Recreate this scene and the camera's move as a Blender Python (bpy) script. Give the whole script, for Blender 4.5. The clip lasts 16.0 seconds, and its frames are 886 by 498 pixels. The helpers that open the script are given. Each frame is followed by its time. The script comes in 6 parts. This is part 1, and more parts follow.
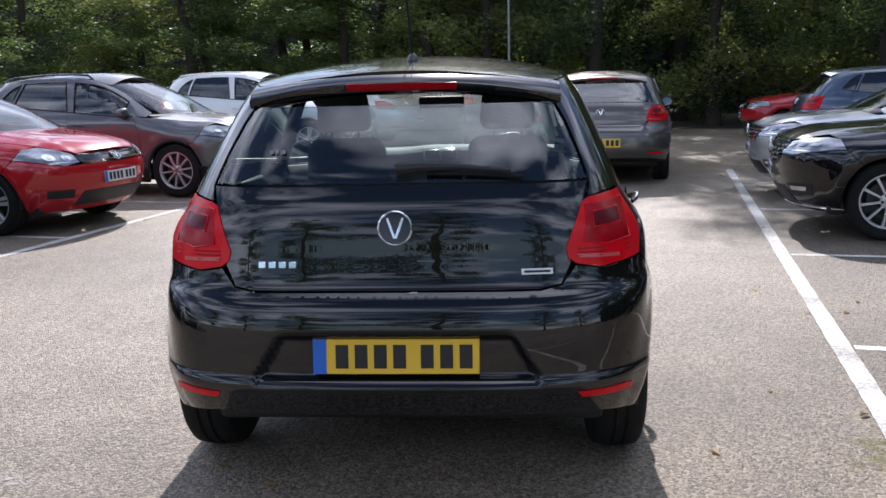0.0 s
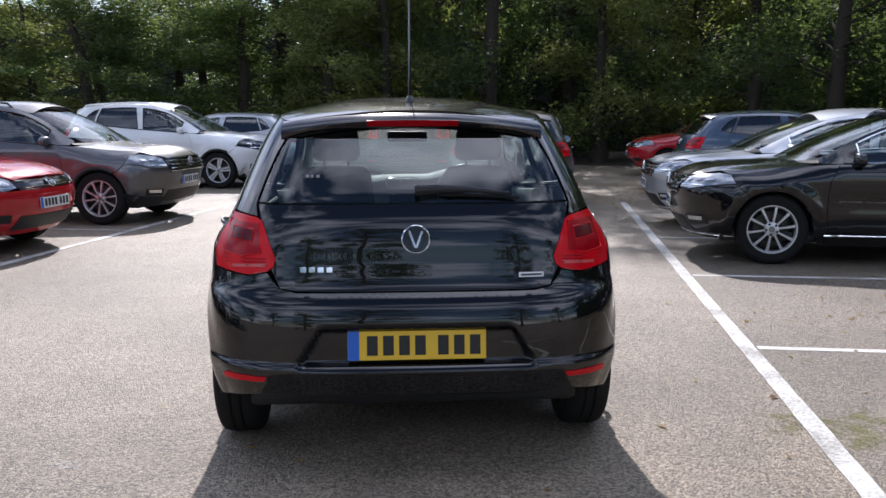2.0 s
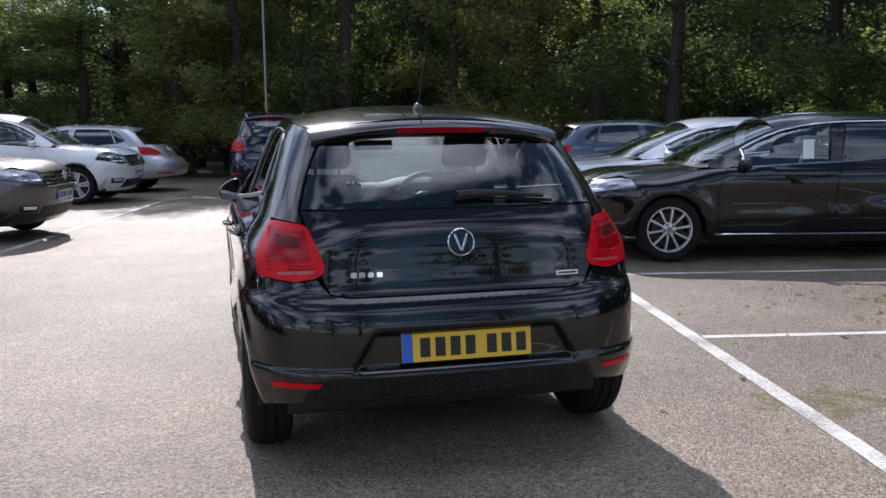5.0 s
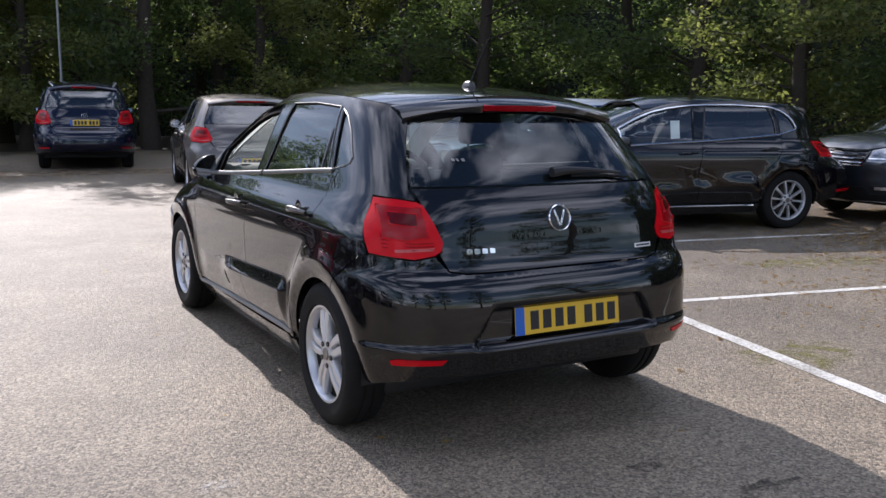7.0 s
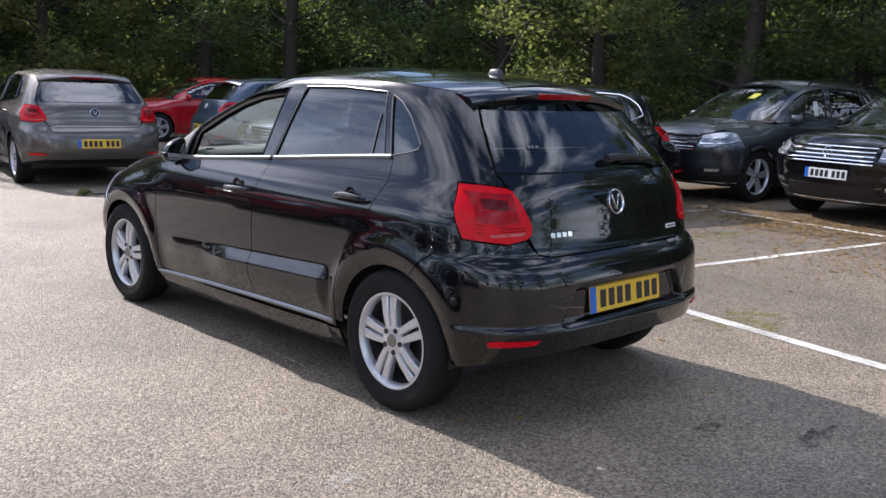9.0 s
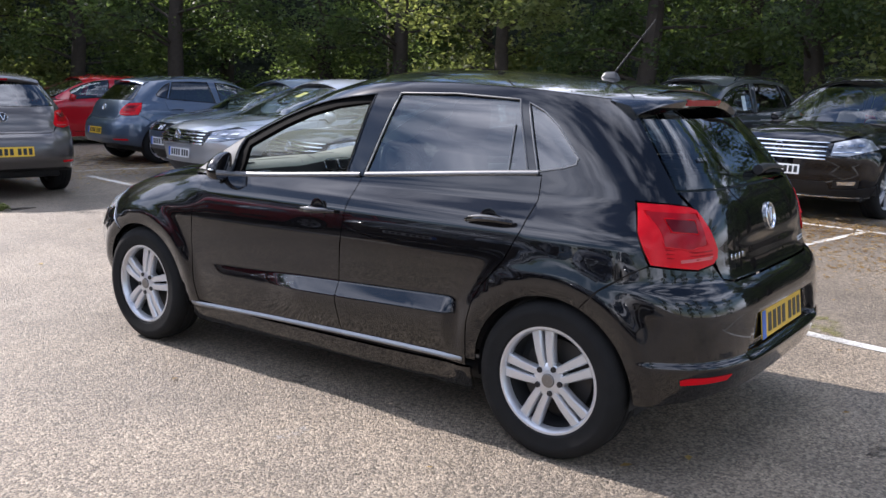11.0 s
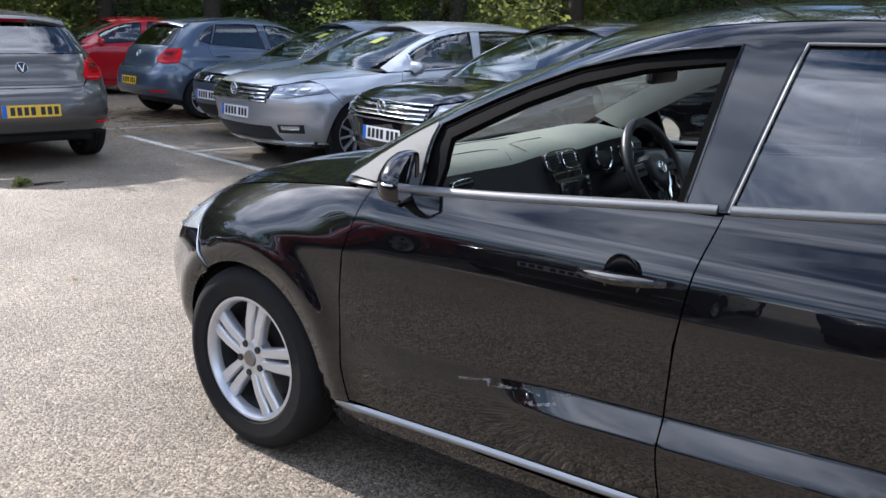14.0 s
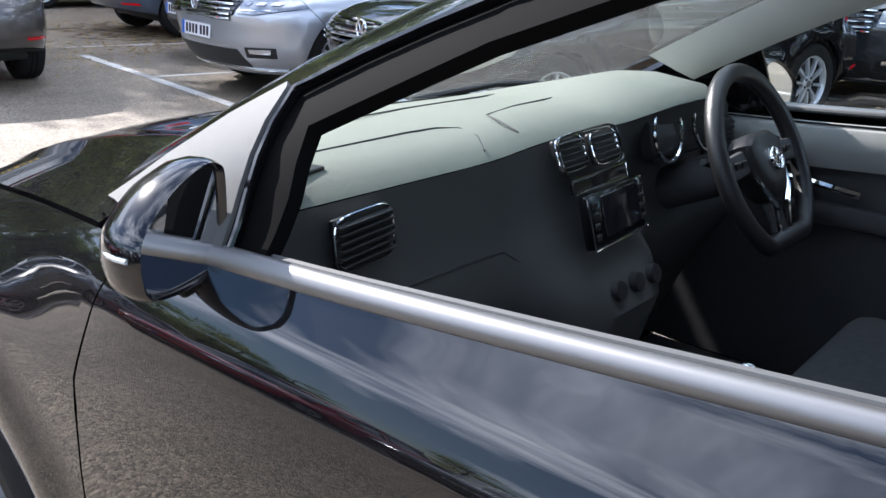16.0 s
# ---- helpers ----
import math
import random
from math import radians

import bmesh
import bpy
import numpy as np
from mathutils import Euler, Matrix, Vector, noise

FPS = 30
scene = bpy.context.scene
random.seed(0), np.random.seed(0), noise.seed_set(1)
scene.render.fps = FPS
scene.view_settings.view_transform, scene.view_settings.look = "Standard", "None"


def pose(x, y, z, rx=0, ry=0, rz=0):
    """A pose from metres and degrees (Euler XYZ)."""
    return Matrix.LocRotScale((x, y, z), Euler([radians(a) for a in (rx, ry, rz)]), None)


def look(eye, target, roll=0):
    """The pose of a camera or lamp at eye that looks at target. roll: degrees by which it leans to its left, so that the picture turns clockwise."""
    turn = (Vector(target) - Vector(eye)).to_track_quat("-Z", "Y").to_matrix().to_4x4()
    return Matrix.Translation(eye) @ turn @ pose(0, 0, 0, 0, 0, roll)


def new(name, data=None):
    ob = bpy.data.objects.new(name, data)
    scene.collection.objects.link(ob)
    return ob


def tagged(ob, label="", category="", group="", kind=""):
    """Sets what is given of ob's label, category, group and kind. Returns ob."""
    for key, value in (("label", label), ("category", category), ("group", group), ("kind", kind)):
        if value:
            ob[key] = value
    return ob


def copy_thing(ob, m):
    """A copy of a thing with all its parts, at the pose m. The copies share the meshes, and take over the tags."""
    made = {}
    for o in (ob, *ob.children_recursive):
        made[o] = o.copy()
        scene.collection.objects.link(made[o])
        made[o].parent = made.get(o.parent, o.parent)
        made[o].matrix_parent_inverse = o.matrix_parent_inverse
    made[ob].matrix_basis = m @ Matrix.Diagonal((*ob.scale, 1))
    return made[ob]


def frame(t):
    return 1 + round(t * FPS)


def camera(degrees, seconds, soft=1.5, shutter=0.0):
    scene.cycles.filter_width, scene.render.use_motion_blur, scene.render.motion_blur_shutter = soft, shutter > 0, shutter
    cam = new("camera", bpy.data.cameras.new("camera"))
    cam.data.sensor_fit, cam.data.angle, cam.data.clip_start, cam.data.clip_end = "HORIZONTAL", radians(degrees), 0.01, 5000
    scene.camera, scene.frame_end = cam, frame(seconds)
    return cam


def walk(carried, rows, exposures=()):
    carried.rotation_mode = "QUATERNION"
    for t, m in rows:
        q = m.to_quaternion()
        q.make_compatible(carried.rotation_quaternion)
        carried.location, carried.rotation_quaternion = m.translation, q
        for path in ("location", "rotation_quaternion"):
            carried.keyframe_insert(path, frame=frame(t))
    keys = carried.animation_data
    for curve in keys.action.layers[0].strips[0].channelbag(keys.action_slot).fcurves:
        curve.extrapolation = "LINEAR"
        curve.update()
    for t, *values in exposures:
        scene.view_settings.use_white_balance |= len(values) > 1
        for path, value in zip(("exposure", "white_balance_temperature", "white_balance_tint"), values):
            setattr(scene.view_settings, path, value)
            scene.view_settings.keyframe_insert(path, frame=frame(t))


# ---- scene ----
cam = camera(52.7, 16.0)
PATH = [
    (0, (0.335, -3.253, 1.346), (0.201, -1.291, 0.98), -1.3),
    (0.5, (0.236, -3.509, 1.365), (0.164, -1.538, 1.035), -1.4),
    (1, (0.038, -3.646, 1.352), (0.048, -1.668, 1.056), -1.3),
    (1.5, (-0.113, -3.755, 1.362), (-0.027, -1.778, 1.073), -0.9),
    (2, (-0.111, -3.871, 1.364), (0.015, -1.896, 1.07), -0.1),
    (2.5, (-0.092, -3.98, 1.368), (0.057, -2.007, 1.074), 0.3),
    (3, (-0.153, -4.035, 1.369), (0.022, -2.063, 1.084), 0.3),
    (3.5, (-0.359, -4.097, 1.368), (-0.134, -2.129, 1.096), 0.0),
    (4, (-0.535, -4.063, 1.363), (-0.236, -2.102, 1.106), -0.3),
    (4.2, (-0.593, -4.02, 1.359), (-0.258, -2.064, 1.106), -0.4),
    (6.3, (-1.704, -3.545, 1.343), (-0.905, -1.74, 1.022), 0.3),
    (6.5, (-1.828, -3.49, 1.346), (-0.979, -1.708, 1.026), 0.4),
    (7, (-2.178, -3.42, 1.353), (-1.207, -1.702, 1.032), 0.7),
    (7.5, (-2.44, -3.288, 1.34), (-1.363, -1.634, 1.012), 0.9),
    (8, (-2.667, -3.088, 1.356), (-1.481, -1.514, 1.009), 1.2),
    (8.2, (-2.793, -3.039, 1.349), (-1.565, -1.5, 1.001), 1.2),
    (10.3, (-3.575, -2.017, 1.366), (-2.026, -0.803, 1.009), 2.2),
    (10.5, (-3.6, -1.907, 1.362), (-2.036, -0.713, 1.004), 1.8),
    (11, (-3.627, -1.574, 1.375), (-2.042, -0.408, 1.019), 1.4),
    (11.5, (-3.66, -1.233, 1.367), (-2.065, -0.077, 1.024), 1.6),
    (12, (-3.614, -0.883, 1.379), (-2.016, 0.269, 1.031), 1.8),
    (12.5, (-3.411, -0.537, 1.382), (-1.829, 0.629, 1.015), 2.0),
    (13, (-3.214, -0.209, 1.365), (-1.646, 0.969, 0.973), 2.2),
    (13.5, (-2.954, 0.084, 1.37), (-1.395, 1.261, 0.937), 1.5),
    (14, (-2.588, 0.312, 1.356), (-1.052, 1.501, 0.88), 1.5),
    (14.5, (-2.253, 0.546, 1.312), (-0.728, 1.735, 0.802), 2.4),
    (15, (-1.93, 0.734, 1.305), (-0.423, 1.923, 0.745), 2.4),
    (15.5, (-1.597, 0.887, 1.295), (-0.13, 2.1, 0.681), 2.7),
    (16, (-1.314, 1.067, 1.261), (0.156, 2.261, 0.618), 2.5),
]
EXPOSURES = [(0.0, 0.30, 6050, 17), (4.0, 0.08, 6050, 18), (8.0, 0.28, 6100, 18), (10.5, 0.58, 6100, 18), (13.0, 0.68, 6000, 15), (14.5, 0.84, 6000, 14), (16.0, 1.32, 6000, 14)]
walk(cam, [(t, look(eye, target, roll)) for t, eye, target, roll in PATH], exposures=EXPOSURES)

# ---- sky and sun ----
SUN_EL, SUN_AZ = 37.0, -1.5      # degrees above the horizon; degrees right of the y axis
world = bpy.data.worlds.new("sky")
scene.world = world
world.use_nodes = True
wn, wl = world.node_tree.nodes, world.node_tree.links
wn.clear()
sky = wn.new("ShaderNodeTexSky")
sky.sky_type, sky.sun_disc = "NISHITA", False
sky.sun_elevation, sky.sun_rotation = radians(SUN_EL), radians(SUN_AZ)
sky.air_density, sky.dust_density, sky.ozone_density = 1.2, 0.6, 3.5
coord = wn.new("ShaderNodeTexCoord")
stretch = wn.new("ShaderNodeMapping")
stretch.inputs["Scale"].default_value = (1.0, 1.0, 3.4)
stretch.inputs["Location"].default_value = (19.9, 36.6, 1.62)
puff = wn.new("ShaderNodeTexNoise")
puff.inputs["Scale"].default_value, puff.inputs["Detail"].default_value, puff.inputs["Roughness"].default_value = 1.9, 6.0, 0.56
cover = wn.new("ShaderNodeValToRGB")
cover.color_ramp.elements[0].position, cover.color_ramp.elements[1].position = 0.46, 0.66
cloud = wn.new("ShaderNodeMix")
cloud.data_type = "RGBA"
tuft, tone = wn.new("ShaderNodeTexNoise"), wn.new("ShaderNodeMix")
tuft.inputs["Scale"].default_value, tuft.inputs["Detail"].default_value = 5.5, 5.0
tone.data_type = "RGBA"
tone.inputs[6].default_value, tone.inputs[7].default_value = (4.8, 6.6, 9.8, 1.0), (32.0, 32.6, 33.6, 1.0)
back = wn.new("ShaderNodeBackground")
back.inputs["Strength"].default_value = 0.094
sky_out = wn.new("ShaderNodeOutputWorld")
wl.new(coord.outputs["Generated"], stretch.inputs["Vector"])
wl.new(stretch.outputs["Vector"], puff.inputs["Vector"])
wl.new(puff.outputs["Fac"], cover.inputs["Fac"])
wl.new(cover.outputs["Color"], cloud.inputs[0])
wl.new(stretch.outputs["Vector"], tuft.inputs["Vector"])
wl.new(tuft.outputs["Fac"], tone.inputs[0])
wl.new(tone.outputs[2], cloud.inputs[7])
wl.new(sky.outputs["Color"], cloud.inputs[6])
wl.new(cloud.outputs[2], back.inputs["Color"])
wl.new(back.outputs["Background"], sky_out.inputs["Surface"])
lamp = bpy.data.lights.new("sun", "SUN")
lamp.energy, lamp.angle, lamp.color = 5.0, radians(0.53), (1.0, 0.935, 0.84)
sun = new("sun", lamp)
sx, sy, sz = math.sin(radians(SUN_AZ)) * math.cos(radians(SUN_EL)), math.cos(radians(SUN_AZ)) * math.cos(radians(SUN_EL)), math.sin(radians(SUN_EL))
sun.matrix_world = look((40 * sx, 40 * sy, 40 * sz), (0, 0, 0))

# ---- materials ----
def nodes_of(name):
    m = bpy.data.materials.new(name)
    m.use_nodes = True
    return m, m.node_tree.nodes, m.node_tree.links, m.node_tree.nodes["Principled BSDF"]


def vary(nt_n, nt_l, bsdf, base, amount, scale, detail=4.0, coords="Object", stretch=(1, 1, 1)):
    """Base colour with soft mottling."""
    tc, mp, nz, mx = nt_n.new("ShaderNodeTexCoord"), nt_n.new("ShaderNodeMapping"), nt_n.new("ShaderNodeTexNoise"), nt_n.new("ShaderNodeMix")
    mp.inputs["Scale"].default_value = stretch
    nz.inputs["Scale"].default_value, nz.inputs["Detail"].default_value = scale, detail
    mx.data_type = "RGBA"
    mx.inputs[6].default_value = (*[c * (1 - amount) for c in base], 1)
    mx.inputs[7].default_value = (*[min(1, c * (1 + amount)) for c in base], 1)
    nt_l.new(tc.outputs[coords], mp.inputs["Vector"])
    nt_l.new(mp.outputs["Vector"], nz.inputs["Vector"])
    nt_l.new(nz.outputs["Fac"], mx.inputs[0])
    nt_l.new(mx.outputs[2], bsdf.inputs["Base Color"])
    return nz


def bump(nt_n, nt_l, bsdf, height, strength, distance):
    b = nt_n.new("ShaderNodeBump")
    b.inputs["Strength"].default_value, b.inputs["Distance"].default_value = strength, distance
    nt_l.new(height, b.inputs["Height"])
    nt_l.new(b.outputs["Normal"], bsdf.inputs["Normal"])
    return b


def plain(name, base, rough=0.5, metal=0.0, amount=0.12, scale=9.0, grain=0.0, coat=0.0, shine=0.5):
    m, n, l, b = nodes_of(name)
    b.inputs["Roughness"].default_value, b.inputs["Metallic"].default_value = rough, metal
    if coat:
        b.inputs["Coat Weight"].default_value, b.inputs["Coat Roughness"].default_value = coat, 0.03
    b.inputs["Specular IOR Level"].default_value = shine
    nz = vary(n, l, b, base, amount, scale)
    if grain:
        fine = n.new("ShaderNodeTexNoise")
        fine.inputs["Scale"].default_value, fine.inputs["Detail"].default_value = 420.0, 2.0
        bump(n, l, b, fine.outputs["Fac"], grain, 0.002)
    return m


def paint(name, base, metal=0.0, rough=0.35):
    """Car paint: a colour under a clear, mirror-like lacquer with a little dust."""
    m, n, l, b = nodes_of(name)
    b.inputs["Metallic"].default_value, b.inputs["Roughness"].default_value = metal, rough
    vary(n, l, b, base, 0.06, 3.0)
    if metal:
        b.inputs["Coat Weight"].default_value, b.inputs["Coat Roughness"].default_value = 1.0, 0.012
        b.inputs["Coat IOR"].default_value = 1.6
    else:
        b.inputs["IOR"].default_value = 1.10
        b.inputs["Coat Weight"].default_value, b.inputs["Coat IOR"].default_value = 1.0, 1.60
        dust = n.new("ShaderNodeTexNoise")
        dust.inputs["Scale"].default_value, dust.inputs["Detail"].default_value = 4.0, 6.0
        for low, high, socket in ((0.006, 0.03, "Coat Roughness"), (0.20, 0.34, "Roughness")):
            ramp = n.new("ShaderNodeMapRange")
            ramp.inputs["From Min"].default_value, ramp.inputs["From Max"].default_value = 0.4, 0.85
            ramp.inputs["To Min"].default_value, ramp.inputs["To Max"].default_value = low, high
            l.new(dust.outputs["Fac"], ramp.inputs["Value"])
            l.new(ramp.outputs["Result"], b.inputs[socket])
    return m


def pane(name, tint, gloss=0.15, film=0.0):
    """Thin car glass: tinted see-through with a gloss that rises towards grazing angles, alike from both sides."""
    m, n, l, b = nodes_of(name)
    n.remove(b)
    fr, pw, ma, tr, gl, mx = n.new("ShaderNodeLayerWeight"), n.new("ShaderNodeMath"), n.new("ShaderNodeMath"), n.new("ShaderNodeBsdfTransparent"), n.new("ShaderNodeBsdfGlossy"), n.new("ShaderNodeMixShader")
    fr.inputs["Blend"].default_value = 0.5
    pw.operation, ma.operation = "POWER", "MULTIPLY_ADD"
    pw.inputs[1].default_value, ma.inputs[1].default_value, ma.inputs[2].default_value = 4.0, 1 - gloss, gloss
    l.new(fr.outputs["Facing"], pw.inputs[0])
    l.new(pw.outputs[0], ma.inputs[0])
    tr.inputs["Color"].default_value = (*tint, 1)
    gl.inputs["Roughness"].default_value = 0.01
    l.new(ma.outputs[0], mx.inputs[0])
    l.new(tr.outputs["BSDF"], mx.inputs[1])
    l.new(gl.outputs["BSDF"], mx.inputs[2])
    last = mx
    if film:
        di, last = n.new("ShaderNodeBsdfTranslucent"), n.new("ShaderNodeMixShader")
        nz, rp = n.new("ShaderNodeTexNoise"), n.new("ShaderNodeMapRange")
        nz.inputs["Scale"].default_value, nz.inputs["Detail"].default_value = 3.0, 6.0
        rp.inputs["To Min"].default_value, rp.inputs["To Max"].default_value = 0.5 * film, 1.5 * film
        di.inputs["Color"].default_value = (0.75, 0.78, 0.74, 1)
        l.new(nz.outputs["Fac"], rp.inputs["Value"])
        l.new(rp.outputs["Result"], last.inputs[0])
        l.new(mx.outputs["Shader"], last.inputs[1])
        l.new(di.outputs["BSDF"], last.inputs[2])
    l.new(last.outputs["Shader"], n["Material Output"].inputs["Surface"])
    return m


M = {}
M["black_paint"] = paint("black_pearl_paint", (0.0045, 0.0043, 0.0050))
M["dark_paint"] = paint("deep_black_paint", (0.004, 0.004, 0.0055))
M["red_paint"] = paint("red_paint", (0.42, 0.012, 0.018))
M["grey_paint"] = paint("grey_metal_paint", (0.10, 0.10, 0.105), 0.55, 0.4)
M["warm_grey_paint"] = paint("warm_grey_metal_paint", (0.115, 0.102, 0.092), 0.6, 0.4)
M["white_paint"] = paint("white_paint", (0.78, 0.79, 0.80))
M["silver_paint"] = paint("silver_metal_paint", (0.50, 0.52, 0.55), 0.7, 0.38)
M["blue_grey_paint"] = paint("blue_grey_paint", (0.07, 0.10, 0.15), 0.55, 0.4)
M["navy_paint"] = paint("navy_paint", (0.004, 0.006, 0.022))
M["slate_paint"] = paint("slate_paint", (0.028, 0.035, 0.045), 0.4, 0.35)
M["plastic"] = plain("black_plastic", (0.012, 0.012, 0.013), 0.55, grain=0.15)
M["gloss_black"] = plain("gloss_black", (0.004, 0.004, 0.005), 0.12, coat=0.6)
M["rubber"] = plain("tyre_rubber", (0.011, 0.0108, 0.0105), 0.8, scale=14, amount=0.45, grain=0.3, shine=0.25)
M["alloy"] = plain("alloy", (0.64, 0.65, 0.67), 0.30, 0.65, amount=0.05)
M["alloy_dark"] = plain("dark_alloy", (0.03, 0.03, 0.032), 0.35, 0.5)
M["chrome"] = plain("chrome", (0.82, 0.83, 0.84), 0.07, 1.0, amount=0.03)
M["steel"] = plain("brake_steel", (0.25, 0.24, 0.23), 0.4, 0.9, scale=30)
# disc and barrel: shade behind the spokes is put into their dark colours
M["disc"] = plain("dull_brake_steel", (0.06, 0.055, 0.05), 0.5, 0.7, scale=30)
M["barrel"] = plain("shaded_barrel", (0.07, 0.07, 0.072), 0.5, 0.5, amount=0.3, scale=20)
M["glass"] = pane("clear_glass", (0.86, 0.93, 0.90))
M["screen_glass"] = pane("dusty_windscreen", (0.80, 0.89, 0.86), 0.12, 0.04)
M["tint"] = pane("tinted_glass", (0.10, 0.125, 0.13), 0.15)
M["rear_tint"] = pane("rear_glass", (0.42, 0.52, 0.51), 0.10)
M["mirror"] = plain("mirror", (0.9, 0.9, 0.9), 0.01, 1.0, amount=0.0)
M["lamp_red"] = plain("red_lens", (0.62, 0.004, 0.011), 0.22, amount=0.2, scale=30, shine=0.22)
M["lamp_dark"] = plain("dark_red_lens", (0.10, 0.001, 0.004), 0.2, amount=0.3, scale=30, shine=0.3)
M["lamp_deep"] = plain("deep_red_lens", (0.32, 0.002, 0.007), 0.18, amount=0.3, scale=40, shine=0.3)
M["lamp_pink"] = plain("pink_lens", (0.55, 0.10, 0.10), 0.2, amount=0.2, scale=60)
M["lamp_clear"] = plain("clear_lens", (0.30, 0.32, 0.35), 0.18, 0.5, amount=0.5, scale=26, coat=1.0)
M["lamp_pale"] = plain("pale_lens", (0.55, 0.60, 0.62), 0.12, 0.25, amount=0.3, scale=34, coat=1.0)
M["lamp_bowl"] = plain("lamp_bowl", (0.5, 0.52, 0.56), 0.16, 0.9, amount=0.3, scale=60, coat=1.0)
M["lamp_bright"] = plain("bright_reflector", (0.85, 0.87, 0.9), 0.12, 0.9, amount=0.1, scale=40, coat=1.0)
M["plate_yellow"] = plain("plate_yellow", (0.80, 0.50, 0.03), 0.35, amount=0.04)
M["plate_white"] = plain("plate_white", (0.75, 0.76, 0.76), 0.35, amount=0.04)
M["plate_blue"] = plain("plate_blue", (0.02, 0.13, 0.55), 0.35, amount=0.05)
M["ink"] = plain("ink_black", (0.012, 0.012, 0.012), 0.4)
M["dash"] = plain("dash_grey", (0.085, 0.088, 0.088), 0.65, amount=0.08, grain=0.4)
# grey-green upper pad, made paler for sunlight through the windscreen
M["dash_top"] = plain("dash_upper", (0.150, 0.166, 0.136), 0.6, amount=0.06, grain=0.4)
M["sail"] = plain("sail_grey", (0.085, 0.088, 0.088), 0.6, amount=0.05, grain=0.2, shine=0.3)
# dashboard's front face, its shade put into the dark grey
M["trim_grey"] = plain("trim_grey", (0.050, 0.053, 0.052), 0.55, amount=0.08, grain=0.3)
M["dash_low"] = plain("dash_dark", (0.034, 0.034, 0.036), 0.55, grain=0.4)
M["cloth"] = plain("seat_cloth", (0.045, 0.045, 0.048), 0.9, scale=60, amount=0.4, grain=0.5)
M["lining"] = plain("headlining", (0.55, 0.56, 0.52), 0.9, amount=0.05)
M["sticker"] = plain("white_sticker", (0.8, 0.8, 0.8), 0.4, amount=0.03)
M["card"] = plain("yellow_card", (0.62, 0.60, 0.10), 0.6, amount=0.05)
M["screen"] = plain("dark_screen", (0.01, 0.011, 0.013), 0.08, coat=0.8)


def asphalt(name="asphalt", tone=1.0):
    """Grey-brown asphalt: small stones of many tones in dark binder, worn in wide patches."""
    m, n, l, b = nodes_of(name)
    tc = n.new("ShaderNodeTexCoord")

    def noise(scale, detail, rough):
        z = n.new("ShaderNodeTexNoise")
        z.inputs["Scale"].default_value, z.inputs["Detail"].default_value, z.inputs["Roughness"].default_value = scale, detail, rough
        l.new(tc.outputs["Object"], z.inputs["Vector"])
        return z.outputs["Fac"]

    def spread(value, f0, f1, t0, t1):
        r = n.new("ShaderNodeMapRange")
        for key, x in (("From Min", f0), ("From Max", f1), ("To Min", t0), ("To Max", t1)):
            r.inputs[key].default_value = x
        l.new(value, r.inputs["Value"])
        return r.outputs["Result"]

    def times(a, c):
        q = n.new("ShaderNodeMath")
        q.operation = "MULTIPLY"
        l.new(a, q.inputs[0])
        l.new(c, q.inputs[1])
        return q.outputs[0]

    stones = n.new("ShaderNodeTexVoronoi")
    stones.inputs["Scale"].default_value = 105.0
    l.new(tc.outputs["Object"], stones.inputs["Vector"])
    pick = n.new("ShaderNodeSeparateColor")
    l.new(stones.outputs["Color"], pick.inputs["Color"])
    grain = spread(pick.outputs[0], 0.0, 1.0, 0.38, 1.62)
    grit = spread(noise(46.0, 7.0, 0.78), 0.34, 0.66, 0.50, 1.52)
    wear = spread(noise(0.38, 9.0, 0.68), 0.32, 0.70, 0.58, 1.28)
    blotch = spread(noise(2.6, 6.0, 0.6), 0.35, 0.68, 0.90, 1.08)
    value = times(times(grain, grit), times(wear, blotch))
    hue = n.new("ShaderNodeMix")
    hue.data_type = "RGBA"
    hue.inputs[6].default_value, hue.inputs[7].default_value = (0.236 * tone, 0.197 * tone, 0.152 * tone, 1), (0.262 * tone, 0.208 * tone, 0.144 * tone, 1)
    l.new(noise(0.9, 5.0, 0.6), hue.inputs[0])
    mul = n.new("ShaderNodeMix")
    mul.data_type, mul.blend_type = "RGBA", "MULTIPLY"
    mul.inputs[0].default_value = 1.0
    l.new(hue.outputs[2], mul.inputs[6])
    l.new(value, mul.inputs[7])
    l.new(mul.outputs[2], b.inputs["Base Color"])
    b.inputs["Roughness"].default_value = 0.52
    bump(n, l, b, times(grit, stones.outputs["Distance"]), 0.7, 0.008).invert = True
    return m


M["asphalt"] = asphalt()
# the bays get a darker tone of the same asphalt
M["bay_asphalt"] = asphalt("older_asphalt", 0.77)


